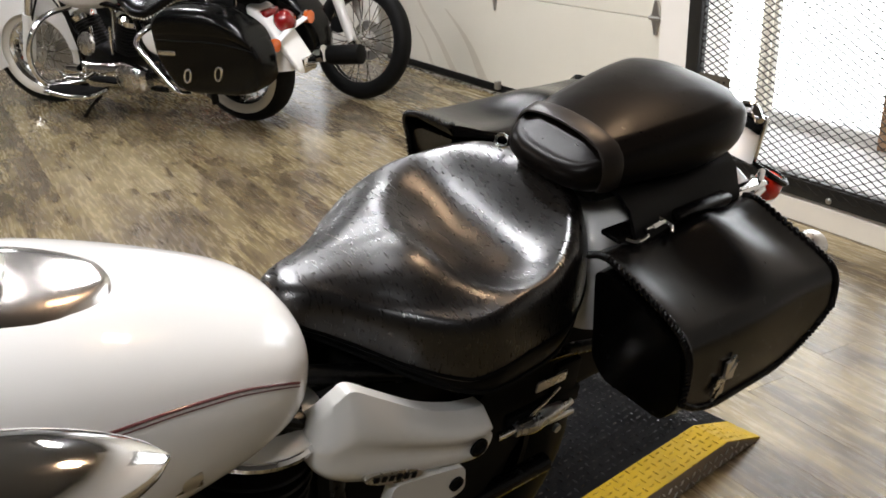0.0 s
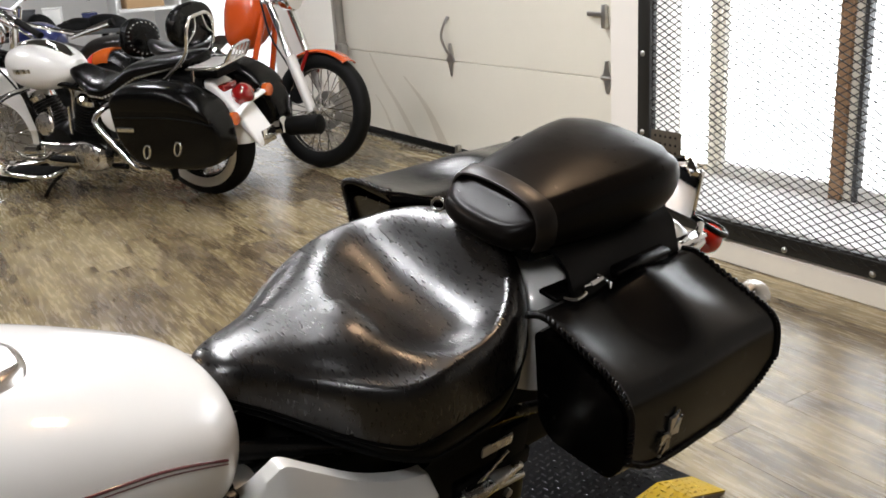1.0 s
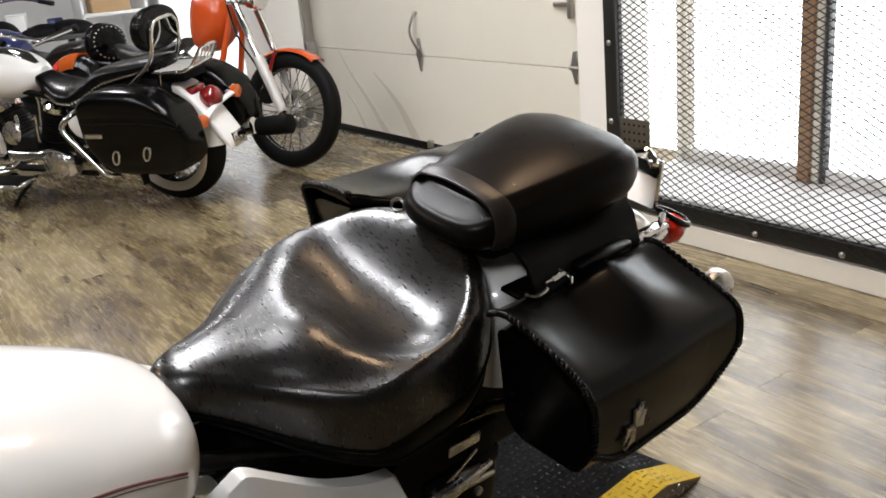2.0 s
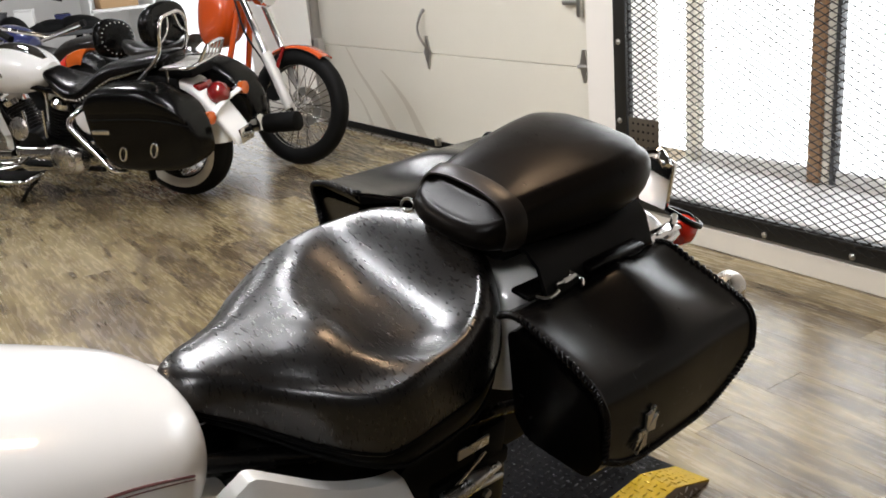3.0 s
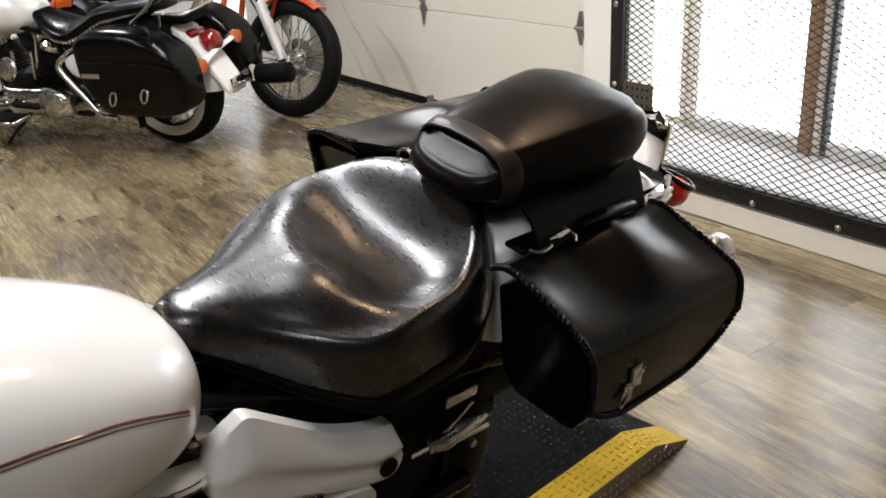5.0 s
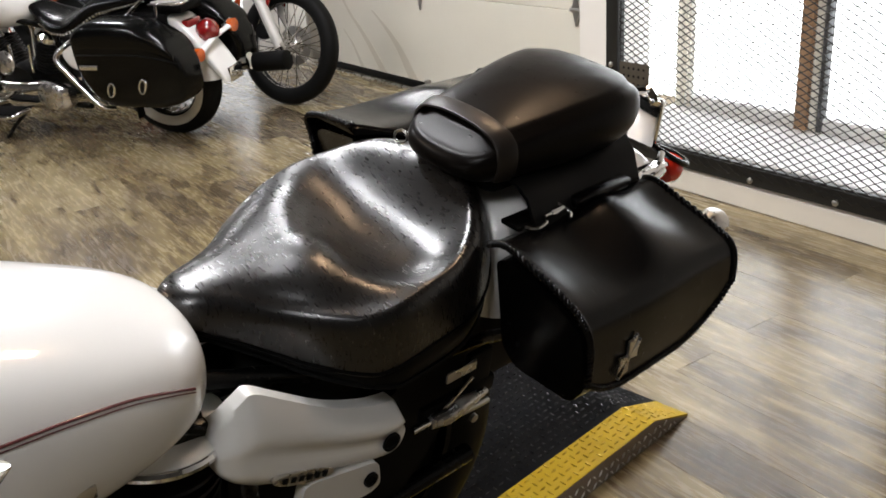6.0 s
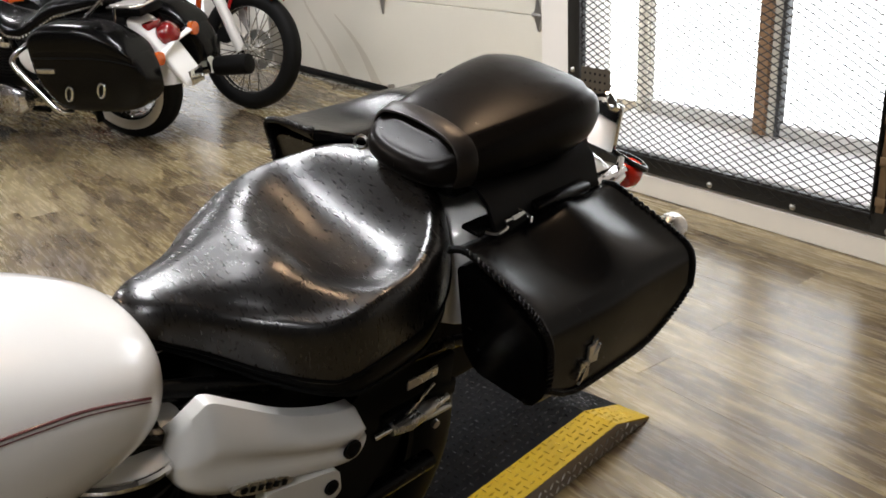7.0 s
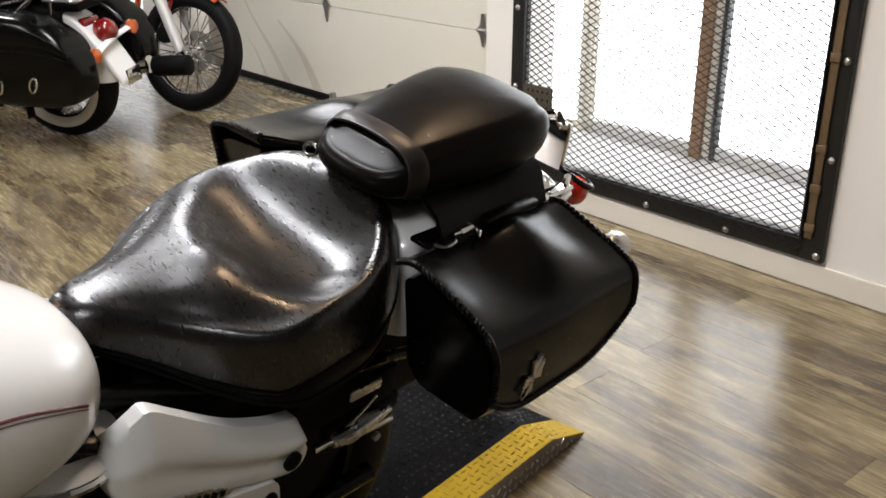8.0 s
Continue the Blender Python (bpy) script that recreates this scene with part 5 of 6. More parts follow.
def lofted(name, table, mat, parent, label, power=2.3, n=32, cx=0.0, low=0.45, steps=4):
    """A closed body along y from rows of (y, half width, top, bottom)."""
    bm = bmesh.new()
    rings = []
    for y, w, zt, zb in soft_table(table, steps):
        mid = zb + (zt - zb) * low
        rings.append(superellipse(cx, mid, max(w, 0.002), max(zt - mid, 0.001), y, n, power, max(mid - zb, 0.001)))
    loft(bm, rings)
    return part(name, bm, mat, parent, label)


def pipe(name, pts, r, mat, parent, label="", n=10, smooth=5, flat=1.0):
    bm = bmesh.new()
    tube(bm, pts, r, n, smooth, flat)
    return part(name, bm, mat, parent, label)


def block(name, size, at, bevel, mat, parent, label="", m=None):
    bm = bmesh.new()
    box(bm, size, at, bevel, m)
    return part(name, bm, mat, parent, label)


def turned(name, profile, m, mat, parent, label="", n=28):
    bm = bmesh.new()
    lathe(bm, profile, n, m)
    return part(name, bm, mat, parent, label)


# ---------------------------------------------------------------- the white tourer with hard bags
def white_tourer():
    b = thing("touring_motorcycle", pose(-4.90, 1.58, 0, 0, 7, -56), "white touring motorcycle with black hard saddlebags and whitewall tyres", "motorcycle", "parked motorcycles")
    spoked_wheel(b, (0, 0, 0.322), 0.322, 0.066, 0.208, 40, True)
    spoked_wheel(b, (0, -1.50, 0.322), 0.322, 0.062, 0.208, 40, True, steer=14, disc=0.145)
    # fenders
    rf = arc_fender("rear_fender", (0, 0.0, 0.322), 0.372, 150, 0, 0.088, WHITE, b, "white rear fender", 0.09)
    ff = arc_fender("front_fender", (0, 0, 0), 0.385, 200, 2, 0.092, WHITE, b, "white front fender", 0.15)
    ff.matrix_local = pose(0, -1.50, 0.340, 0, 0, 14)
    # tail panel under the lamp with a small blank plate and bracket
    tab = [(0.140, 0.070, 0.665, 0.61), (0.200, 0.082, 0.650, 0.575), (0.280, 0.086, 0.575, 0.495), (0.350, 0.086, 0.475, 0.40), (0.400, 0.084, 0.395, 0.335), (0.425, 0.080, 0.350, 0.315), (0.430, 0.076, 0.335, 0.312)]
    lofted("tail_panel", tab, WHITE, b, "white tail panel", 5)
    turned("tail_lamp", [(0, -0.03), (0.048, -0.03), (0.060, -0.01), (0.062, 0.012), (0.054, 0.042), (0.034, 0.062), (0, 0.070)], pose(-0.01, 0.310, 0.562, -62, 0, 0), DEEP_RED, b, "round red tail lamp")
    block("brake_light", (0.13, 0.05, 0.045), (0.0, 0.236, 0.612), 0.015, DEEP_RED, b, "dark red upper brake light")
    pipe("signal_bar", [(0.13, 0.345, 0.488), (0.0, 0.352, 0.530), (-0.16, 0.345, 0.545)], 0.020, WHITE_PLASTIC, b, "white signal bar", flat=0.6)
    for s in (1, -1):
        turned("turn_signal", [(0, -0.022), (0.030, -0.018), (0.036, 0.0), (0.034, 0.014), (0, 0.020)], pose(0.150 if s > 0 else -0.185, 0.352, 0.485 if s > 0 else 0.545, -90, 0, 0), AMBER_LENS, b, "amber turn signal")
        turned("signal_shell", [(0, -0.05), (0.028, -0.04), (0.036, -0.015), (0.036, 0.0), (0, 0.0)], pose(0.150 if s > 0 else -0.185, 0.338, 0.485 if s > 0 else 0.545, -90, 0, 0), CHROME, b, "chrome signal shell")
    block("plate_bracket", (0.11, 0.018, 0.075), (0.0, 0.440, 0.350), 0.004, CHROME, b, "chrome plate bracket")
    for s in (-0.035, 0.0, 0.035):
        turned("bracket_stud", [(0, 0), (0.010, 0), (0.008, 0.008), (0, 0.010)], pose(s, 0.450, 0.350 + s * 0.3, -90, 0, 0), CHROME, b)
    # Black cover added over the white fender to darken the gap under the rack.
    lofted("fender_filler", [(-0.20, 0.10, 0.700, 0.60), (-0.14, 0.118, 0.712, 0.58), (0.0, 0.118, 0.716, 0.58), (0.10, 0.110, 0.705, 0.58), (0.15, 0.085, 0.685, 0.60)], MATT_BLACK, b, "black cover, added for the dark gap under the luggage rack", 4)
    # hard bags
    for s in (1, -1):
        bag_table = [(-0.262, 0.070, 0.590, 0.480), (-0.252, 0.098, 0.640, 0.420), (-0.205, 0.109, 0.670, 0.330), (-0.140, 0.114, 0.690, 0.272), (0.0, 0.116, 0.692, 0.262), (0.12, 0.115, 0.684, 0.262), (0.22, 0.112, 0.650, 0.268), (0.31, 0.104, 0.592, 0.288), (0.362, 0.090, 0.530, 0.325), (0.385, 0.060, 0.470, 0.380)]
        bag = lofted("saddlebag", bag_table, HARD_BAG, b, "glossy black hard saddlebag", 4.6, 40, s * 0.262)
        lid_table = [(-0.260, 0.066, 0.620, 0.550), (-0.250, 0.100, 0.658, 0.548), (-0.20, 0.112, 0.692, 0.550), (-0.12, 0.118, 0.708, 0.555), (0.0, 0.120, 0.710, 0.555), (0.12, 0.119, 0.702, 0.555), (0.22, 0.115, 0.668, 0.550), (0.31, 0.107, 0.608, 0.530), (0.350, 0.092, 0.556, 0.505)]
        lofted("lid", lid_table, HARD_BAG, bag, "", 3.2, 40, s * 0.262)
        pipe("lid_seam", [(s * 0.366, -0.245, 0.550), (s * 0.381, -0.12, 0.555), (s * 0.381, 0.13, 0.555), (s * 0.370, 0.29, 0.532), (s * 0.345, 0.36, 0.505)], 0.004, MATT_BLACK, bag)
        block("lid_latch", (0.014, 0.115, 0.026), (s * 0.376, -0.165, 0.490), 0.006, CHROME, bag, "chrome lid latch")
        for y, z in ((-0.058, 0.372), (0.145, 0.394)):
            bm = bmesh.new()
            ring = [(s * 0.3785, y + 0.020 * math.cos(a) + 0.012 * math.sin(a), z + 0.036 * math.sin(a)) for a in (2 * math.pi * k / 24 for k in range(25))]
            tube(bm, ring, 0.0055, 8, 1)
            part("oval_trim", bm, CHROME, bag, "chrome oval trim")
        pipe("bag_guard", [(s * 0.22, -0.30, 0.60), (s * 0.32, -0.345, 0.575), (s * 0.358, -0.380, 0.523), (s * 0.362, -0.325, 0.447), (s * 0.362, -0.245, 0.355), (s * 0.360, -0.172, 0.272), (s * 0.30, -0.14, 0.245)], 0.014, CHROME, b, "chrome bag guard")
    pipe("exhaust", [(-0.10, -0.75, 0.30), (-0.18, -0.6, 0.20), (-0.20, -0.2, 0.26), (-0.21, 0.40, 0.34)], [0.025, 0.035, 0.046, 0.046], CHROME, b, "chrome exhaust")
    turned("muffler_tip", [(0, 0), (0.050, 0), (0.053, 0.02), (0.053, 0.20), (0.046, 0.205), (0, 0.205)], pose(-0.20, 0.44, 0.335, -86, 0, 0), MATT_BLACK, b, "black muffler end")
    # seat, backrest and rack
    seat = lofted("seat", [(-0.79, 0.055, 0.760, 0.70), (-0.74, 0.080, 0.745, 0.665), (-0.66, 0.120, 0.705, 0.600), (-0.56, 0.165, 0.672, 0.565), (-0.46, 0.178, 0.672, 0.560), (-0.38, 0.165, 0.715, 0.580), (-0.32, 0.140, 0.752, 0.620), (-0.24, 0.128, 0.770, 0.660), (-0.10, 0.128, 0.785, 0.690), (0.02, 0.122, 0.800, 0.715), (0.10, 0.100, 0.805, 0.735), (0.13, 0.05, 0.795, 0.75)], BAG, b, "black studded two-up seat", 2.8)
    for k in range(34):
        y = -0.66 + 0.72 * k / 33
        wv = interp(y, [(-0.66, 0.120), (-0.56, 0.166), (-0.46, 0.180), (-0.38, 0.166), (-0.32, 0.142), (-0.24, 0.130), (-0.1, 0.130), (0.06, 0.115)], 1)
        zv = interp(y, [(-0.66, 0.630), (-0.56, 0.595), (-0.46, 0.588), (-0.38, 0.615), (-0.32, 0.65), (-0.24, 0.685), (-0.1, 0.71), (0.06, 0.74)], 1)
        bm = bmesh.new()
        lathe(bm, [(0, 0), (0.0085, 0), (0.006, 0.005), (0, 0.007)], 8, pose(wv - 0.001, y, zv + 0.012, 0, 90, 0))
        part("stud", bm, CHROME, seat)
    pad = lofted("backrest", [(0.045, 0.13, 0.985, 0.90), (0.060, 0.165, 1.035, 0.850), (0.085, 0.175, 1.052, 0.832), (0.115, 0.165, 1.040, 0.845), (0.130, 0.12, 0.99, 0.90)], BLACK, b, "black padded passenger backrest", 2.6)
    for s in (1, -1):
        pipe("sissy_bar", [(s * 0.155, -0.17, 0.58), (s * 0.145, -0.05, 0.68), (s * 0.118, 0.10, 0.80), (s * 0.110, 0.140, 0.93), (s * 0.07, 0.145, 0.985), (0, 0.147, 0.992)], 0.011, CHROME, b, "chrome sissy bar")
        pipe("bar_brace", [(s * 0.03, 0.146, 0.985), (s * 0.05, 0.145, 0.92), (s * 0.108, 0.136, 0.87)], 0.006, CHROME, b)
    rack = pipe("luggage_rack", [(0.120, 0.095, 0.735), (0.122, 0.27, 0.737), (0.060, 0.30, 0.745), (-0.10, 0.30, 0.750), (-0.122, 0.27, 0.748), (-0.120, 0.095, 0.745)], 0.008, CHROME, b, "chrome luggage rack", smooth=4)
    for k in range(6):
        x = 0.098 - 0.0395 * k
        pipe("rack_bar", [(x, 0.10, 0.741), (x, 0.275, 0.745)], 0.0085, PALE_ALLOY, rack, "flat polished slat", smooth=0, flat=0.5)
    lip = pipe("rack_lip", [(0.06, 0.295, 0.745), (0.045, 0.325, 0.790), (0.02, 0.345, 0.825), (-0.10, 0.350, 0.830), (-0.125, 0.325, 0.795), (-0.130, 0.295, 0.750)], 0.008, CHROME, rack, "raised chrome rear lip", smooth=4)
    for k in range(5):
        x = 0.030 - 0.034 * k
        pipe("rack_bar", [(x, 0.298, 0.748), (x - 0.004, 0.345, 0.822)], 0.009, PALE_ALLOY, rack, smooth=0, flat=0.5)
    for s in (1, -1):
        pipe("rack_stay", [(s * 0.10, 0.12, 0.73), (s * 0.10, 0.10, 0.64)], 0.009, CHROME, rack, smooth=0)
    # Box added to keep the gap below the rack dark.
    block("filler_box", (0.19, 0.16, 0.045), (0.0, 0.185, 0.700), 0.012, MATT_BLACK, b, "black box, added to fill the dark gap under the luggage rack")
    # tank and bars
    tank = lofted("fuel_tank", [(-0.735, 0.040, 0.770, 0.690), (-0.76, 0.085, 0.785, 0.665), (-0.84, 0.135, 0.835, 0.625), (-0.95, 0.160, 0.868, 0.605), (-1.07, 0.155, 0.872, 0.612), (-1.17, 0.125, 0.852, 0.650), (-1.22, 0.07, 0.83, 0.70)], WHITE, b, "white fuel tank", 2.4)
    lofted("tank_console", [(-0.77, 0.020, 0.797, 0.77), (-0.85, 0.045, 0.853, 0.82), (-1.0, 0.052, 0.886, 0.85), (-1.12, 0.045, 0.880, 0.84), (-1.16, 0.015, 0.868, 0.84)], CHROME, tank, "chrome tank console", 2.6, 20)
    block("tank_badge", (0.010, 0.13, 0.028), (0.158, -1.02, 0.742), 0.008, DULL_CHROME, tank, "chrome tank badge")
    pipe("tank_stripe", [(0.140, -0.86, 0.725), (0.157, -0.95, 0.725), (0.153, -1.07, 0.725)], 0.002, STRIPE, tank)
    side = lofted("side_panel", [(-0.50, 0.02, 0.52, 0.46), (-0.47, 0.025, 0.56, 0.42), (-0.40, 0.025, 0.575, 0.40), (-0.33, 0.02, 0.55, 0.44)], WHITE, b, "white side panel", 3, 20, 0.165)
    for s in (1, -1):
        pipe("fork_leg", [(s * 0.105, -1.50 - 0.02 * s, 0.325), (s * 0.105, -1.40, 0.62), (s * 0.105, -1.25, 1.00)], [0.030, 0.030, 0.026], CHROME, b, "chrome fork leg", smooth=0, n=16)
        pipe("fork_slider", [(s * 0.105, -1.51 - 0.02 * s, 0.30), (s * 0.105, -1.42, 0.58)], 0.036, WHITE_PLASTIC, b, "pale fork slider", smooth=0, n=16)
        pipe("crash_bar", [(s * 0.06, -1.12, 0.62), (s * 0.22, -1.17, 0.60), (s * 0.330, -1.20, 0.50), (s * 0.335, -1.24, 0.34), (s * 0.28, -1.20, 0.22), (s * 0.08, -1.10, 0.19)], 0.017, CHROME, b, "chrome engine guard")
        pipe("footboard_edge", [(s * 0.25, -1.20, 0.215), (s * 0.36, -1.16, 0.215), (s * 0.38, -1.0, 0.20), (s * 0.36, -0.84, 0.195), (s * 0.25, -0.80, 0.20)], 0.013, CHROME, b, "chrome footboard rim")
        block("footboard", (0.13, 0.36, 0.022), (s * 0.30, -1.0, 0.205), 0.008, MATT_BLACK, b, "black rubber footboard")
    # bars turned to the left
    pipe("handlebar", [(0, -1.19, 0.97), (0.12, -1.17, 1.05), (0.26, -1.02, 1.10), (0.34, -0.82, 1.09), (0.375, -0.68, 1.055)], 0.0125, CHROME, b, "chrome handlebar")
    pipe("grip", [(0.372, -0.70, 1.06), (0.385, -0.55, 0.985)], 0.019, RUBBER, b, "black rubber grip", smooth=0)
    pipe("lever", [(0.36, -0.78, 1.075), (0.41, -0.70, 1.05), (0.43, -0.56, 0.985)], 0.007, CHROME, b, "chrome hand lever")
    pipe("handlebar", [(0, -1.19, 0.97), (-0.12, -1.24, 0.96), (-0.24, -1.17, 0.90), (-0.32, -1.02, 0.845)], 0.0125, CHROME, b, "chrome handlebar")
    pipe("grip", [(-0.30, -1.06, 0.83), (-0.37, -0.80, 0.895)], [0.014, 0.021], CHROME, b, "chrome tapered grip", smooth=0)
    pipe("grip_end", [(-0.37, -0.80, 0.895), (-0.377, -0.775, 0.901)], 0.022, RUBBER, b, "black grip end", smooth=0)
    turned("headlamp", [(0, -0.10), (0.05, -0.09), (0.095, -0.04), (0.105, 0.03), (0.095, 0.045), (0, 0.055)], pose(0.02, -1.36, 0.93, 90, 0, 14), CHROME, b, "chrome headlamp shell")
    turned("horn_cover", [(0, 0.0), (0.055, 0.0), (0.066, 0.012), (0.058, 0.024), (0.025, 0.032), (0, 0.033)], pose(0.205, -0.895, 0.455, 0, 78, 0), DULL_CHROME, b, "round chrome horn cover")
    # engine
    for y, tilt in ((-1.03, -22), (-0.80, 22)):
        bm = bmesh.new()
        lathe(bm, [(0, 0), (0.068, 0), (0.068, 0.2), (0, 0.2)], 20, pose(0.0, y, 0.36) @ pose(0, 0, 0, -tilt, 0, 0))
        cyl = part("cylinder", bm, ENGINE, b, "black finned cylinder")
        for k in range(10):
            turned("cooling_fin", [(0, 0), (0.085, 0), (0.085, 0.007), (0, 0.007)], pose(0.0, y, 0.36) @ pose(0, 0, 0, -tilt, 0, 0) @ pose(0, 0, 0.019 * k), ENGINE, cyl, "", 20)
        turned("rocker_box", [(0, 0.185), (0.085, 0.185), (0.088, 0.215), (0.060, 0.245), (0, 0.25)], pose(0.0, y, 0.36) @ pose(0, 0, 0, -tilt, 0, 0), CHROME, b, "chrome rocker box", 20)
        pipe("pushrod_tube", [(0.10, y * 0.5 - 0.455, 0.30), (0.09, y + (0.06 if tilt < 0 else -0.02), 0.52)], 0.009, CHROME, b, smooth=0)
    turned("engine_case", [(0, -0.14), (0.115, -0.13), (0.125, 0.0), (0.115, 0.13), (0, 0.14)], pose(0, -0.93, 0.29, 0, 90, 0), ENGINE, b, "black crankcase")
    lofted("primary_cover", [(-1.02, 0.03, 0.34, 0.20), (-0.97, 0.040, 0.335, 0.185), (-0.85, 0.045, 0.335, 0.180), (-0.70, 0.050, 0.340, 0.170), (-0.60, 0.045, 0.32, 0.175), (-0.55, 0.03, 0.30, 0.20)], CHROME, b, "chrome primary cover", 3, 28, 0.155)
    turned("derby_cover", [(0, 0), (0.075, 0), (0.078, 0.012), (0.060, 0.022), (0, 0.026)], pose(0.20, -0.665, 0.262, 0, 90, 0), DULL_CHROME, b, "round chrome clutch cover")
    turned("oil_filter", [(0, 0), (0.038, 0), (0.040, 0.09), (0.03, 0.10), (0, 0.10)], pose(0.06, -1.17, 0.24, 90, 0, 0), CHROME, b)
    pipe("shift_rod", [(0.23, -1.10, 0.27), (0.225, -0.9, 0.285), (0.22, -0.72, 0.31)], 0.007, CHROME, b, "chrome shift rod")
    pipe("heel_shifter", [(0.24, -1.16, 0.30), (0.25, -1.08, 0.262), (0.25, -0.95, 0.262), (0.25, -0.86, 0.30)], 0.009, CHROME, b, "chrome heel-toe shifter")
    for y0, z0, y1, z1 in ((-1.15, 0.70, -1.06, 0.20), (-0.62, 0.62, -0.55, 0.25), (-1.10, 0.20, -0.5, 0.17), (-1.15, 0.72, -0.55, 0.60), (-0.55, 0.6, -0.1, 0.36)):
        for s in (0.09, -0.09):
            pipe("frame_tube", [(s, y0, z0), (s, (y0 + y1) / 2, (z0 + z1) / 2), (s, y1, z1)], 0.017, BLACK, b, smooth=0)
    block("battery_box", (0.20, 0.22, 0.26), (0.0, -0.46, 0.46), 0.03, MATT_BLACK, b, "black battery box")
    block("swingarm", (0.24, 0.50, 0.06), (0.0, -0.25, 0.32), 0.02, BLACK, b)
    pipe("brake_line", [(0.09, -1.30, 0.72), (0.12, -1.36, 0.60), (0.10, -1.44, 0.50), (0.09, -1.52, 0.40)], 0.006, RUBBER, b)
    pipe("clutch_cable", [(0.30, -1.12, 0.98), (0.16, -1.26, 0.85), (0.10, -1.16, 0.62), (0.12, -1.02, 0.42)], 0.006, RUBBER, b)
    # side stand reaching out to the near side
    pipe("side_stand", [(0.16, -0.86, 0.20), (0.25, -0.96, 0.09), (0.285, -1.06, -0.030)], [0.012, 0.011, 0.010], BLACK, b, "black side stand", smooth=0)
    block("stand_foot", (0.030, 0.085, 0.010), (0.270, -1.180, -0.029), 0.003, CHROME, b, "worn bright stand foot", m=pose(0.0, 0, 0, 0, 0, 0))
    pipe("foot_link", [(0.285, -1.06, -0.030), (0.272, -1.15, -0.029)], 0.006, BLACK, b, smooth=0)
    block("mud_flap", (0.05, 0.012, 0.07), (0.30, 0.02, 0.235), 0.004, MATT_BLACK, b)
    return b


white_tourer()


# ---------------------------------------------------------------- the orange chopper
def orange_chopper():
    b = thing("chopper_motorcycle", pose(-5.02, 2.305, 0, 0, 9, 117.6), "orange chopper motorcycle with a raked chrome fork and spoked wheel", "motorcycle", "parked motorcycles")
    spoked_wheel(b, (0, 0, 0.345), 0.345, 0.052, 0.262, 40, False)
    bm = bmesh.new()
    hoop(bm, [(0.060, 0.060), (0.118, 0.060), (0.118, 0.065), (0.060, 0.065)], 48, pose(0, 0, 0.345, 0, 90, 0))
    part("brake_disc", bm, STEEL, b, "steel brake disc")
    arc_fender("front_fender", (0, 0, 0.345), 0.366, 126, 58, 0.064, ORANGE, b, "short orange front fender", 0.018)
    for s in (1, -1):
        pipe("fork_slider", [(s * 0.092, 0.0, 0.335), (s * 0.092, 0.105, 0.545), (s * 0.092, 0.165, 0.660)], [0.030, 0.033, 0.034], PALE_ALLOY, b, "pale silver fork slider", 16, 0)
        pipe("fork_tube", [(s * 0.092, 0.165, 0.660), (s * 0.092, 0.365, 1.055), (s * 0.092, 0.42, 1.16)], 0.022, CHROME, b, "chrome fork tube", 16, 0)
        turned("axle_clamp", [(0, -0.02), (0.030, -0.02), (0.034, 0), (0.030, 0.02), (0, 0.02)], pose(s * 0.092, -0.005, 0.335, 0, 90, 0), DULL_CHROME, b)
        pipe("fender_strut", [(s * 0.085, 0.105, 0.545), (s * 0.062, 0.055, 0.70)], 0.012, DEEP_RED, b, smooth=0)
        pipe("down_tube", [(s * 0.055, 0.40, 0.92), (s * 0.09, 0.46, 0.60), (s * 0.12, 0.56, 0.22)], 0.019, ORANGE, b, "orange frame tube")
        pipe("handlebar", [(0, 0.42, 1.16), (s * 0.15, 0.43, 1.24), (s * 0.30, 0.52, 1.26), (s * 0.38, 0.64, 1.22)], 0.0125, CHROME, b, "chrome handlebar")
    turned("brake_caliper", [(0, -0.025), (0.045, -0.025), (0.05, 0.0), (0.045, 0.025), (0, 0.025)], pose(-0.085, 0.115, 0.43, 0, 90, 0), MATT_BLACK, b, "black brake caliper")
    turned("headlamp", [(0, -0.09), (0.04, -0.085), (0.075, -0.04), (0.085, 0.02), (0.075, 0.035), (0, 0.045)], pose(0, 0.235, 1.02, 90, 0, 0), CHROME, b, "chrome headlamp")
    block("fork_yoke", (0.24, 0.07, 0.03), (0, 0.335, 0.985), 0.01, CHROME, b, "chrome fork yoke", m=pose(0, 0, 0))
    tank = lofted("fuel_tank", [(0.425, 0.05, 0.99, 0.90), (0.455, 0.10, 1.06, 0.80), (0.51, 0.120, 1.10, 0.735), (0.58, 0.126, 1.11, 0.705), (0.65, 0.118, 1.09, 0.705), (0.70, 0.085, 1.03, 0.74), (0.72, 0.05, 0.96, 0.82)], ORANGE, b, "tall glossy orange fuel tank", 2.8)
    turned("filler_cap", [(0, 0), (0.035, 0), (0.035, 0.015), (0, 0.02)], pose(0, 0.61, 1.108), CHROME, tank)
    lofted("seat", [(0.80, 0.06, 0.80, 0.74), (0.95, 0.12, 0.755, 0.68), (1.15, 0.15, 0.73, 0.64), (1.30, 0.13, 0.76, 0.66), (1.42, 0.05, 0.78, 0.72)], SEAT, b, "low black leather seat", 2.6)
    for y, t in ((0.62, -22), (0.84, 22)):
        bm = bmesh.new()
        lathe(bm, [(0, 0), (0.066, 0), (0.066, 0.18), (0, 0.18)], 18, pose(0, y, 0.42) @ pose(0, 0, 0, t, 0, 0))
        cyl = part("cylinder", bm, STEEL, b, "bare metal finned cylinder")
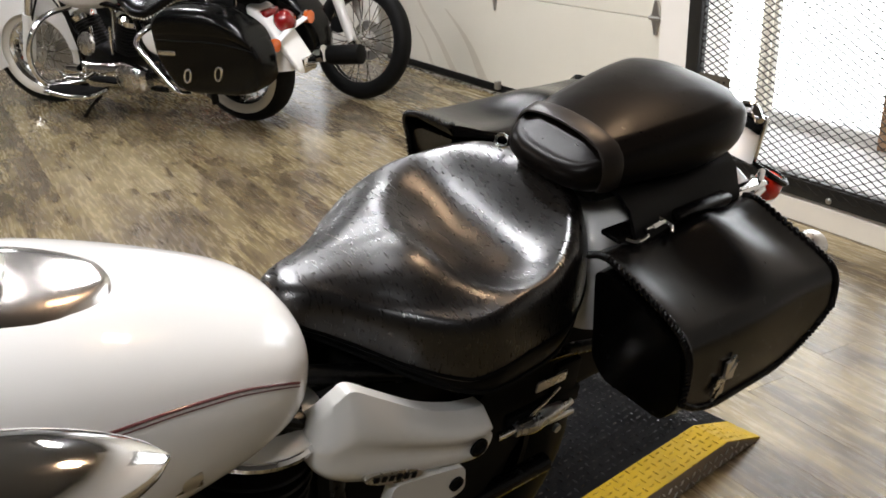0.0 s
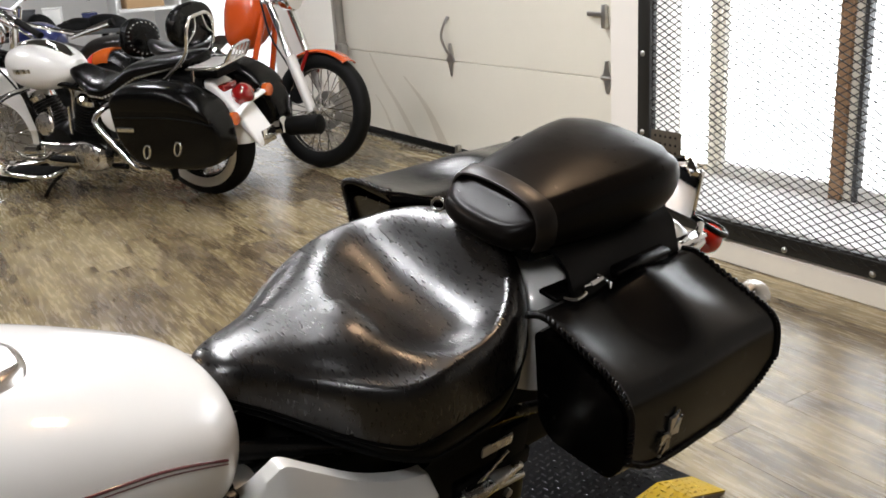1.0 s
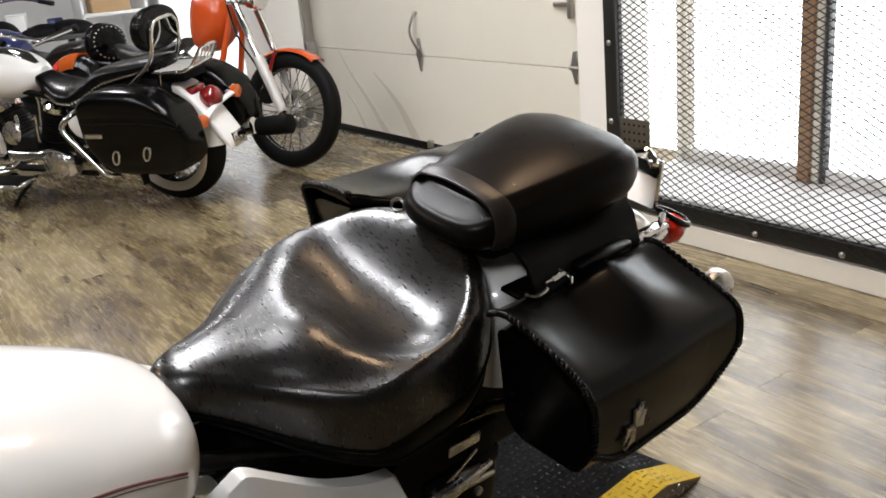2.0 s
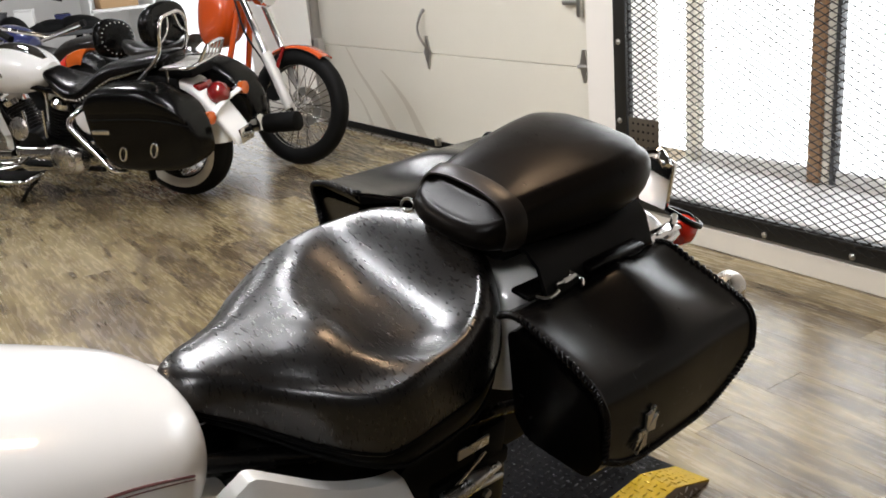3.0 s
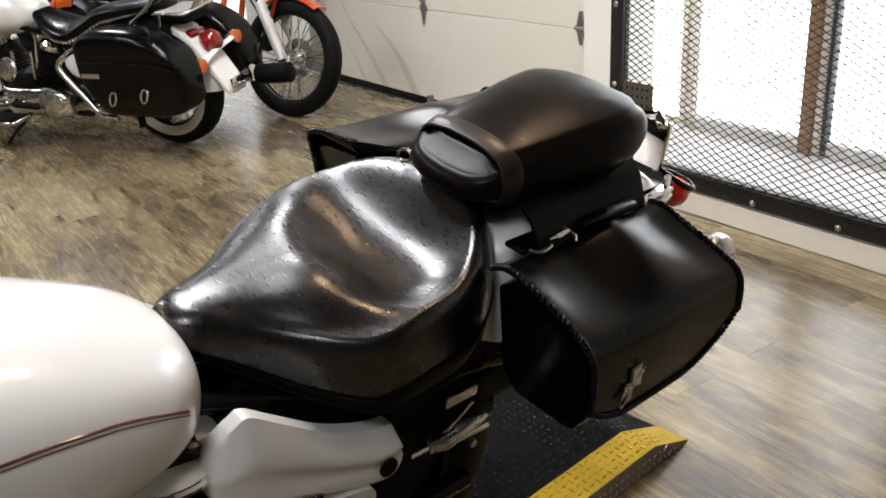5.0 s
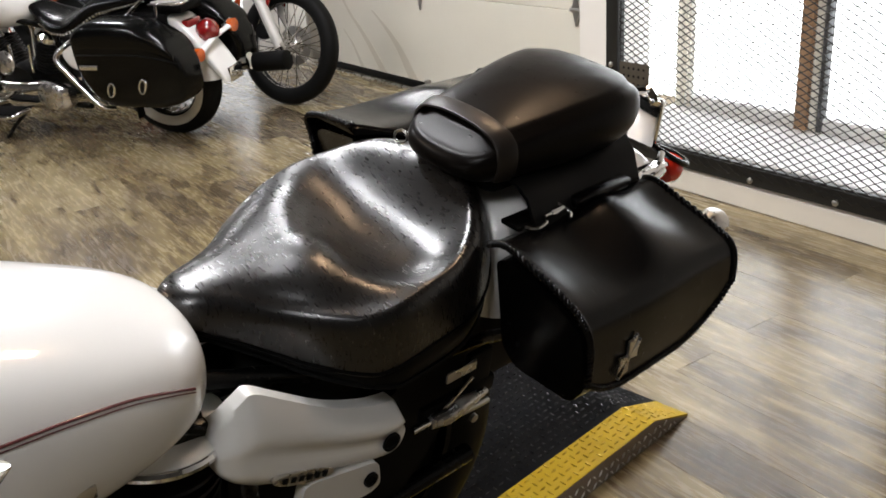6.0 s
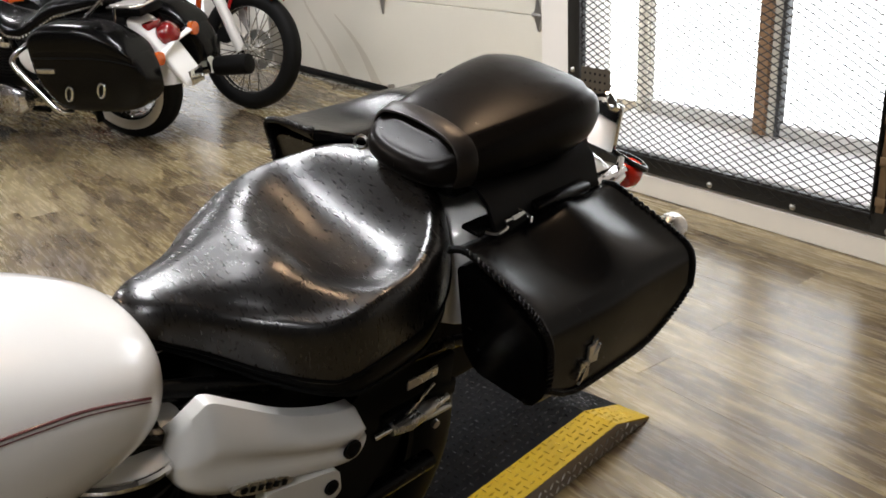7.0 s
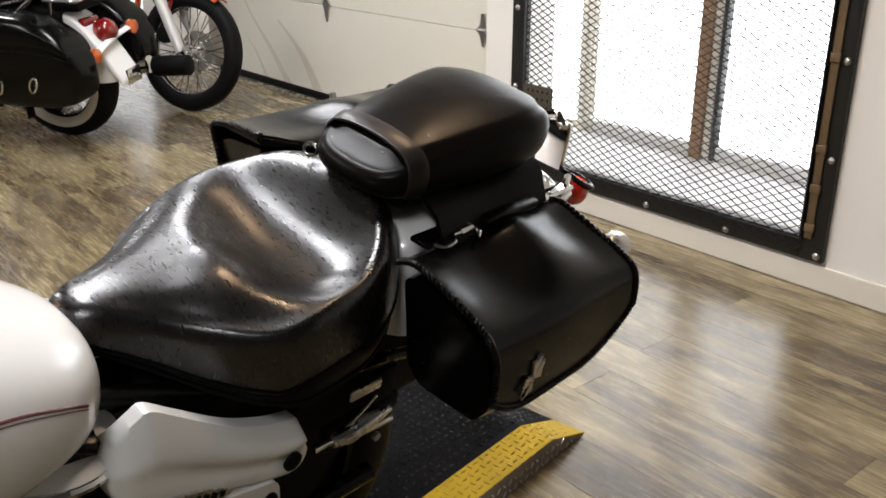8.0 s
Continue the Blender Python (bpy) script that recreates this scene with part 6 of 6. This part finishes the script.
        for k in range(9):
            turned("cooling_fin", [(0, 0), (0.085, 0), (0.085, 0.007), (0, 0.007)], pose(0, y, 0.42) @ pose(0, 0, 0, t, 0, 0) @ pose(0, 0, 0.019 * k), STEEL, cyl, "", 18)
        turned("rocker_box", [(0, 0.165), (0.085, 0.165), (0.088, 0.20), (0.05, 0.23), (0, 0.235)], pose(0, y, 0.42) @ pose(0, 0, 0, t, 0, 0), CHROME, b, "chrome rocker box", 20)
    turned("engine_case", [(0, -0.15), (0.13, -0.14), (0.14, 0), (0.13, 0.14), (0, 0.15)], pose(0, 0.74, 0.32, 0, 90, 0), ALU, b, "alloy crankcase")
    turned("air_cleaner", [(0, 0), (0.085, 0), (0.09, 0.03), (0.07, 0.05), (0, 0.055)], pose(-0.10, 0.74, 0.62, 0, -90, 0), CHROME, b, "round chrome air cleaner")
    spoked_wheel(b, (0, 1.78, 0.33), 0.33, 0.09, 0.215, 24)
    arc_fender("rear_fender", (0, 1.78, 0.33), 0.385, 165, 20, 0.115, BLACK, b, "black rear fender", 0.08)
    arc_fender("tail_lens", (0, 1.78, 0.33), 0.400, 66, 28, 0.119, RED_LENS, b, "wide glossy red tail lens", 0.10, 0.012)
    arc_fender("signal_lens", (0, 1.78, 0.33), 0.400, 96, 68, 0.119, AMBER_LENS, b, "amber signal lens beside the tail lens", 0.10, 0.012)
    pipe("exhaust", [(-0.14, 0.60, 0.52), (-0.18, 0.50, 0.36), (-0.18, 0.9, 0.24), (-0.19, 1.75, 0.28)], 0.032, CHROME, b, "chrome exhaust pipe")
    for s in (1, -1):
        pipe("rear_tube", [(s * 0.06, 0.95, 0.74), (s * 0.12, 1.3, 0.55), (s * 0.13, 1.78, 0.33)], 0.017, ORANGE, b)
        pipe("lower_tube", [(s * 0.12, 0.56, 0.22), (s * 0.13, 1.1, 0.20), (s * 0.13, 1.78, 0.33)], 0.017, ORANGE, b)
    pipe("side_stand", [(0.14, 0.9, 0.2), (0.23, 0.85, 0.08), (0.30, 0.82, -0.045)], 0.011, BLACK, b)
    pipe("brake_hose", [(-0.06, 0.42, 1.0), (-0.11, 0.30, 0.78), (-0.10, 0.17, 0.60), (-0.095, 0.12, 0.47)], 0.006, RUBBER, b)
    rest = lofted("backrest", [(1.50, 0.10, 0.86, 0.72), (1.515, 0.155, 0.905, 0.675), (1.54, 0.165, 0.92, 0.66), (1.575, 0.155, 0.905, 0.67), (1.59, 0.10, 0.87, 0.71)], BLACK, b, "black studded backrest", 2.6)
    for k in range(22):
        a = 2 * math.pi * k / 22
        bm = bmesh.new()
        lathe(bm, [(0, 0), (0.007, 0), (0.005, 0.004), (0, 0.005)], 8, pose(0.135 * math.cos(a), 1.508, 0.79 + 0.105 * math.sin(a), 90, 0, 0))
        part("stud", bm, CHROME, rest)
    return b


orange_chopper()


# ---------------------------------------------------------------- far corner: shelf, clutter and cabinet
def far_corner():
    c = thing("hanging_cabinet", pose(-6.48, 2.93, 0.62), "dark grey metal cabinet with a pale label hung on the wall", "cabinet")
    block("body", (0.40, 0.16, 1.30), (0, 0, 0.65), 0.01, GREY_PLASTIC, c)
    block("door", (0.385, 0.012, 1.27), (0, -0.087, 0.65), 0.004, GREY_PLASTIC, c)
    block("handle", (0.014, 0.02, 0.14), (-0.15, -0.102, 0.5), 0.005, STEEL, c)
    for k, wd in enumerate((0.13, 0.10)):
        block("label_bar", (wd, 0.002, 0.014), (0.06, -0.0945, 0.14 - 0.04 * k), 0.0005, WHITE_PLASTIC, c)
    # Emitting panel added over the white wall; its glow also feeds seat reflections.
    w = tagged(new("glow_panel"), "tall white panel made to glow, stands in for the brightly lit wall", "window", kind="structure")
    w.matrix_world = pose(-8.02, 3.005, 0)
    block("glow_sheet", (2.40, 0.012, 2.20), (0, 0, 1.16), 0.002, WALL_GLOW, w, "white sheet made to glow like the lit wall")
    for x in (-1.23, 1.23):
        block("panel_frame", (0.06, 0.06, 2.34), (x, 0, 1.17), 0.004, WHITE_PLASTIC, w)
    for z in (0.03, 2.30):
        block("panel_frame", (2.40, 0.06, 0.06), (0, 0, z), 0.004, WHITE_PLASTIC, w)



    s = thing("wall_shelf", pose(-9.3, 2.52, 0), "white shelf unit with a cardboard box", "shelf")
    for z in (0.42, 0.86, 1.30):
        block("shelf_board", (0.34, 0.62, 0.03), (0, 0, z), 0.004, WHITE_PLASTIC, s)
    for y in (-0.30, 0.30):
        block("side_board", (0.34, 0.025, 1.6), (0, y, 0.80), 0.004, WHITE_PLASTIC, s)
    bx = thing("cardboard_box", pose(-9.28, 2.50, 0.876), "open brown cardboard box on the shelf", "box")
    block("body", (0.22, 0.36, 0.13), (0, 0, 0.066), 0.004, CARD, bx)
    block("tape", (0.224, 0.04, 0.004), (0, 0, 0.133), 0.001, PALE_FRAME, bx)
    hm = thing("black_helmet", pose(-9.28, 2.52, 1.01), "glossy black helmet standing on the box", "helmet")
    lofted("shell", [(-0.13, 0.05, 0.16, 0.06), (-0.10, 0.10, 0.22, 0.02), (0.0, 0.125, 0.25, 0.0), (0.10, 0.10, 0.22, 0.02), (0.13, 0.05, 0.16, 0.06)], BLACK, hm, "", 2.2)

    # work bench with clutter behind the parked tourer
    t = thing("work_bench", pose(-9.0, 1.15, 0), "dark work bench crowded with riding gear", "bench")
    block("worktop", (0.70, 2.1, 0.04), (0, 0, 0.72), 0.006, GREY_PLASTIC, t)
    for x in (-0.28, 0.28):
        for y in (-0.95, 0.95):
            block("leg", (0.06, 0.06, 0.70), (x, y, 0.35), 0.005, BLACK, t)
    block("lower_shelf", (0.6, 1.9, 0.03), (0, 0, 0.25), 0.004, TIMBER, t)
    rng = random.Random(11)
    gear = (("black_jacket", MATT_BLACK, "folded black riding jacket on the bench", "jacket"), ("grey_box", GREY_PLASTIC, "grey plastic storage box on the bench", "box"), ("cardboard_box", CARD, "small cardboard box on the bench", "box"),
            ("white_carton", WHITE_PLASTIC, "white carton on the bench", "box"), ("blue_case", BLUE_PAINT, "small blue tool case on the bench", "case"))
    for k in range(17):
        nm, mat, lab, cat = gear[(0, 1, 0, 3, 0, 0, 4, 0, 2)[k % 9]]
        sx, sy, sz = 0.12 + 0.10 * rng.random(), 0.12 + 0.09 * rng.random(), 0.08 + 0.14 * rng.random()
        y = -0.95 + 1.9 * (k + 0.5) / 17
        g = thing(nm, pose(-9.0 + 0.20 * (rng.random() - 0.3), 1.15 + y, 0.741, 0, 0, rng.uniform(-25, 25)), lab, cat, "bench clutter")
        if nm == "black_jacket":
            lofted("cloth", [(-sy, 0.05, sz * 0.5, 0.0), (-sy * 0.6, sx * 0.9, sz * 0.9, 0.0), (0, sx, sz, 0.0), (sy * 0.6, sx * 0.8, sz * 0.8, 0.0), (sy, 0.05, sz * 0.4, 0.0)], mat, g, "", 2.4, 20, 0, 0.1)
        else:
            block("body", (sx, sy, sz), (0, 0, sz / 2), 0.008, mat, g)
            block("lid", (sx + 0.008, sy + 0.008, 0.02), (0, 0, sz - 0.01), 0.004, mat, g)
    v = thing("hi_vis_vest", pose(-9.33, 0.62, 0), "yellow high-visibility vest hung over the bench", "vest")
    lofted("cloth", [(-0.22, 0.03, 1.15, 0.98), (-0.15, 0.05, 1.22, 0.90), (0, 0.06, 1.20, 0.88), (0.15, 0.05, 1.23, 0.90), (0.22, 0.03, 1.12, 0.98)], HIVIS, v, "", 2.6, 20)
    pipe("hanger_post", [(0, 0, 0.0), (0, 0, 1.2)], 0.012, STEEL, v, smooth=0)


far_corner()


def dark_cruiser():
    """A third motorcycle, dark blue and black, half hidden behind the tourer."""
    b = thing("dark_cruiser_motorcycle", pose(-6.75, 1.75, 0, 0, 6, -62), "dark blue and black cruiser motorcycle behind the white tourer", "motorcycle", "parked motorcycles")
    spoked_wheel(b, (0, 0, 0.32), 0.32, 0.07, 0.21, 24)
    spoked_wheel(b, (0, -1.55, 0.33), 0.33, 0.06, 0.22, 24)
    arc_fender("rear_fender", (0, 0, 0.32), 0.372, 160, 15, 0.10, BLACK, b, "black rear fender", 0.08)
    arc_fender("front_fender", (0, -1.55, 0.33), 0.372, 175, 50, 0.08, BLACK, b, "black front fender", 0.08)
    lofted("fuel_tank", [(-0.70, 0.05, 0.80, 0.70), (-0.78, 0.12, 0.86, 0.65), (-0.95, 0.155, 0.90, 0.63), (-1.1, 0.13, 0.89, 0.66), (-1.18, 0.06, 0.86, 0.72)], BLUE_PAINT, b, "dark blue fuel tank")
    lofted("seat", [(-0.74, 0.05, 0.76, 0.70), (-0.6, 0.14, 0.71, 0.60), (-0.42, 0.16, 0.71, 0.58), (-0.30, 0.12, 0.78, 0.62), (-0.05, 0.11, 0.80, 0.68), (0.1, 0.05, 0.80, 0.74)], SEAT, b, "black seat", 2.7)
    turned("engine_case", [(0, -0.15), (0.14, -0.14), (0.15, 0), (0.14, 0.14), (0, 0.15)], pose(0, -0.85, 0.33, 0, 90, 0), ENGINE, b, "black engine")
    for y, a in ((-0.98, 20), (-0.74, -20)):
        turned("cylinder", [(0, 0), (0.08, 0), (0.085, 0.22), (0.05, 0.26), (0, 0.26)], pose(0, y, 0.36, a, 0, 0), ENGINE, b)
    for s in (1, -1):
        pipe("fork_leg", [(s * 0.10, -1.55, 0.33), (s * 0.10, -1.22, 1.0)], 0.026, CHROME, b, "chrome fork leg", smooth=0)
        pipe("handlebar", [(0, -1.18, 1.0), (s * 0.16, -1.17, 1.06), (s * 0.32, -1.05, 1.07), (s * 0.42, -0.86, 1.02)], 0.0125, CHROME, b, "chrome handlebar")
        pipe("grip", [(s * 0.40, -0.92, 1.035), (s * 0.43, -0.80, 1.0)], 0.019, RUBBER, b, smooth=0)
        pipe("mirror_stem", [(s * 0.34, -1.02, 1.07), (s * 0.40, -1.06, 1.18)], 0.006, CHROME, b)
        pipe("frame_tube", [(s * 0.09, -1.15, 0.75), (s * 0.10, -1.02, 0.2), (s * 0.10, -0.4, 0.18), (s * 0.10, 0, 0.32)], 0.017, BLACK, b)
        pipe("exhaust", [(s * 0.12, -0.8, 0.3), (s * 0.17, -0.5, 0.2), (s * 0.18, 0.3, 0.22)], 0.04, CHROME, b, "chrome exhaust")
    turned("headlamp", [(0, -0.09), (0.05, -0.08), (0.09, -0.03), (0.095, 0.03), (0, 0.045)], pose(0, -1.33, 0.92, 90, 0, 0), CHROME, b, "chrome headlamp")
    pipe("side_stand", [(0.14, -0.8, 0.2), (0.24, -0.83, 0.08), (0.32, -0.86, -0.03)], 0.011, BLACK, b)


dark_cruiser()


# ---------------------------------------------------------------- floor planks
def planks():
    """Vinyl planks laid along the window wall in random bond, each a piece of its own."""
    rng = random.Random(7)
    width, gap = 0.152, 0.0004
    meshes = {}

    def plank_mesh(length):
        if length not in meshes:
            bm = bmesh.new()
            w, l, b = (width - gap) / 2, (length - gap) / 2, 0.0003
            rings = [[Vector((sx * (l - d), sy * (w - d), z)) for sx, sy in ((-1, -1), (1, -1), (1, 1), (-1, 1))] for d, z in ((0, -0.005), (0, -0.0006), (b, 0.0))]
            loft(bm, rings)
            me = bpy.data.meshes.new("plank")
            bmesh.ops.recalc_face_normals(bm, faces=bm.faces)
            bm.to_mesh(me)
            bm.free()
            me.materials.append(PLANK)
            meshes[length] = me
        return meshes[length]

    y = 3.0
    while y > -1.6:
        x = -7.4 - rng.random() * 1.2
        while x < 1.2:
            ob = new("plank", plank_mesh(1.22))
            ob.parent = FLOOR
            ob.matrix_world = pose(x + 0.61, y - width / 2, 0.0)
            x += 1.22
        y -= width
    # the rest of the floor, joined
    bm = bmesh.new()
    y = 3.0
    while y > Y0:
        spans = [(X0, -8.7), (1.3, X1)] if y > -1.6 else [(X0, X1)]
        for a, b in spans:
            box(bm, (b - a, width - gap, 0.005), ((a + b) / 2, y - width / 2, -0.0026))
        y -= width
    part("planks", bm, PLANK, FLOOR, smooth=False, kind="stuff")


planks()
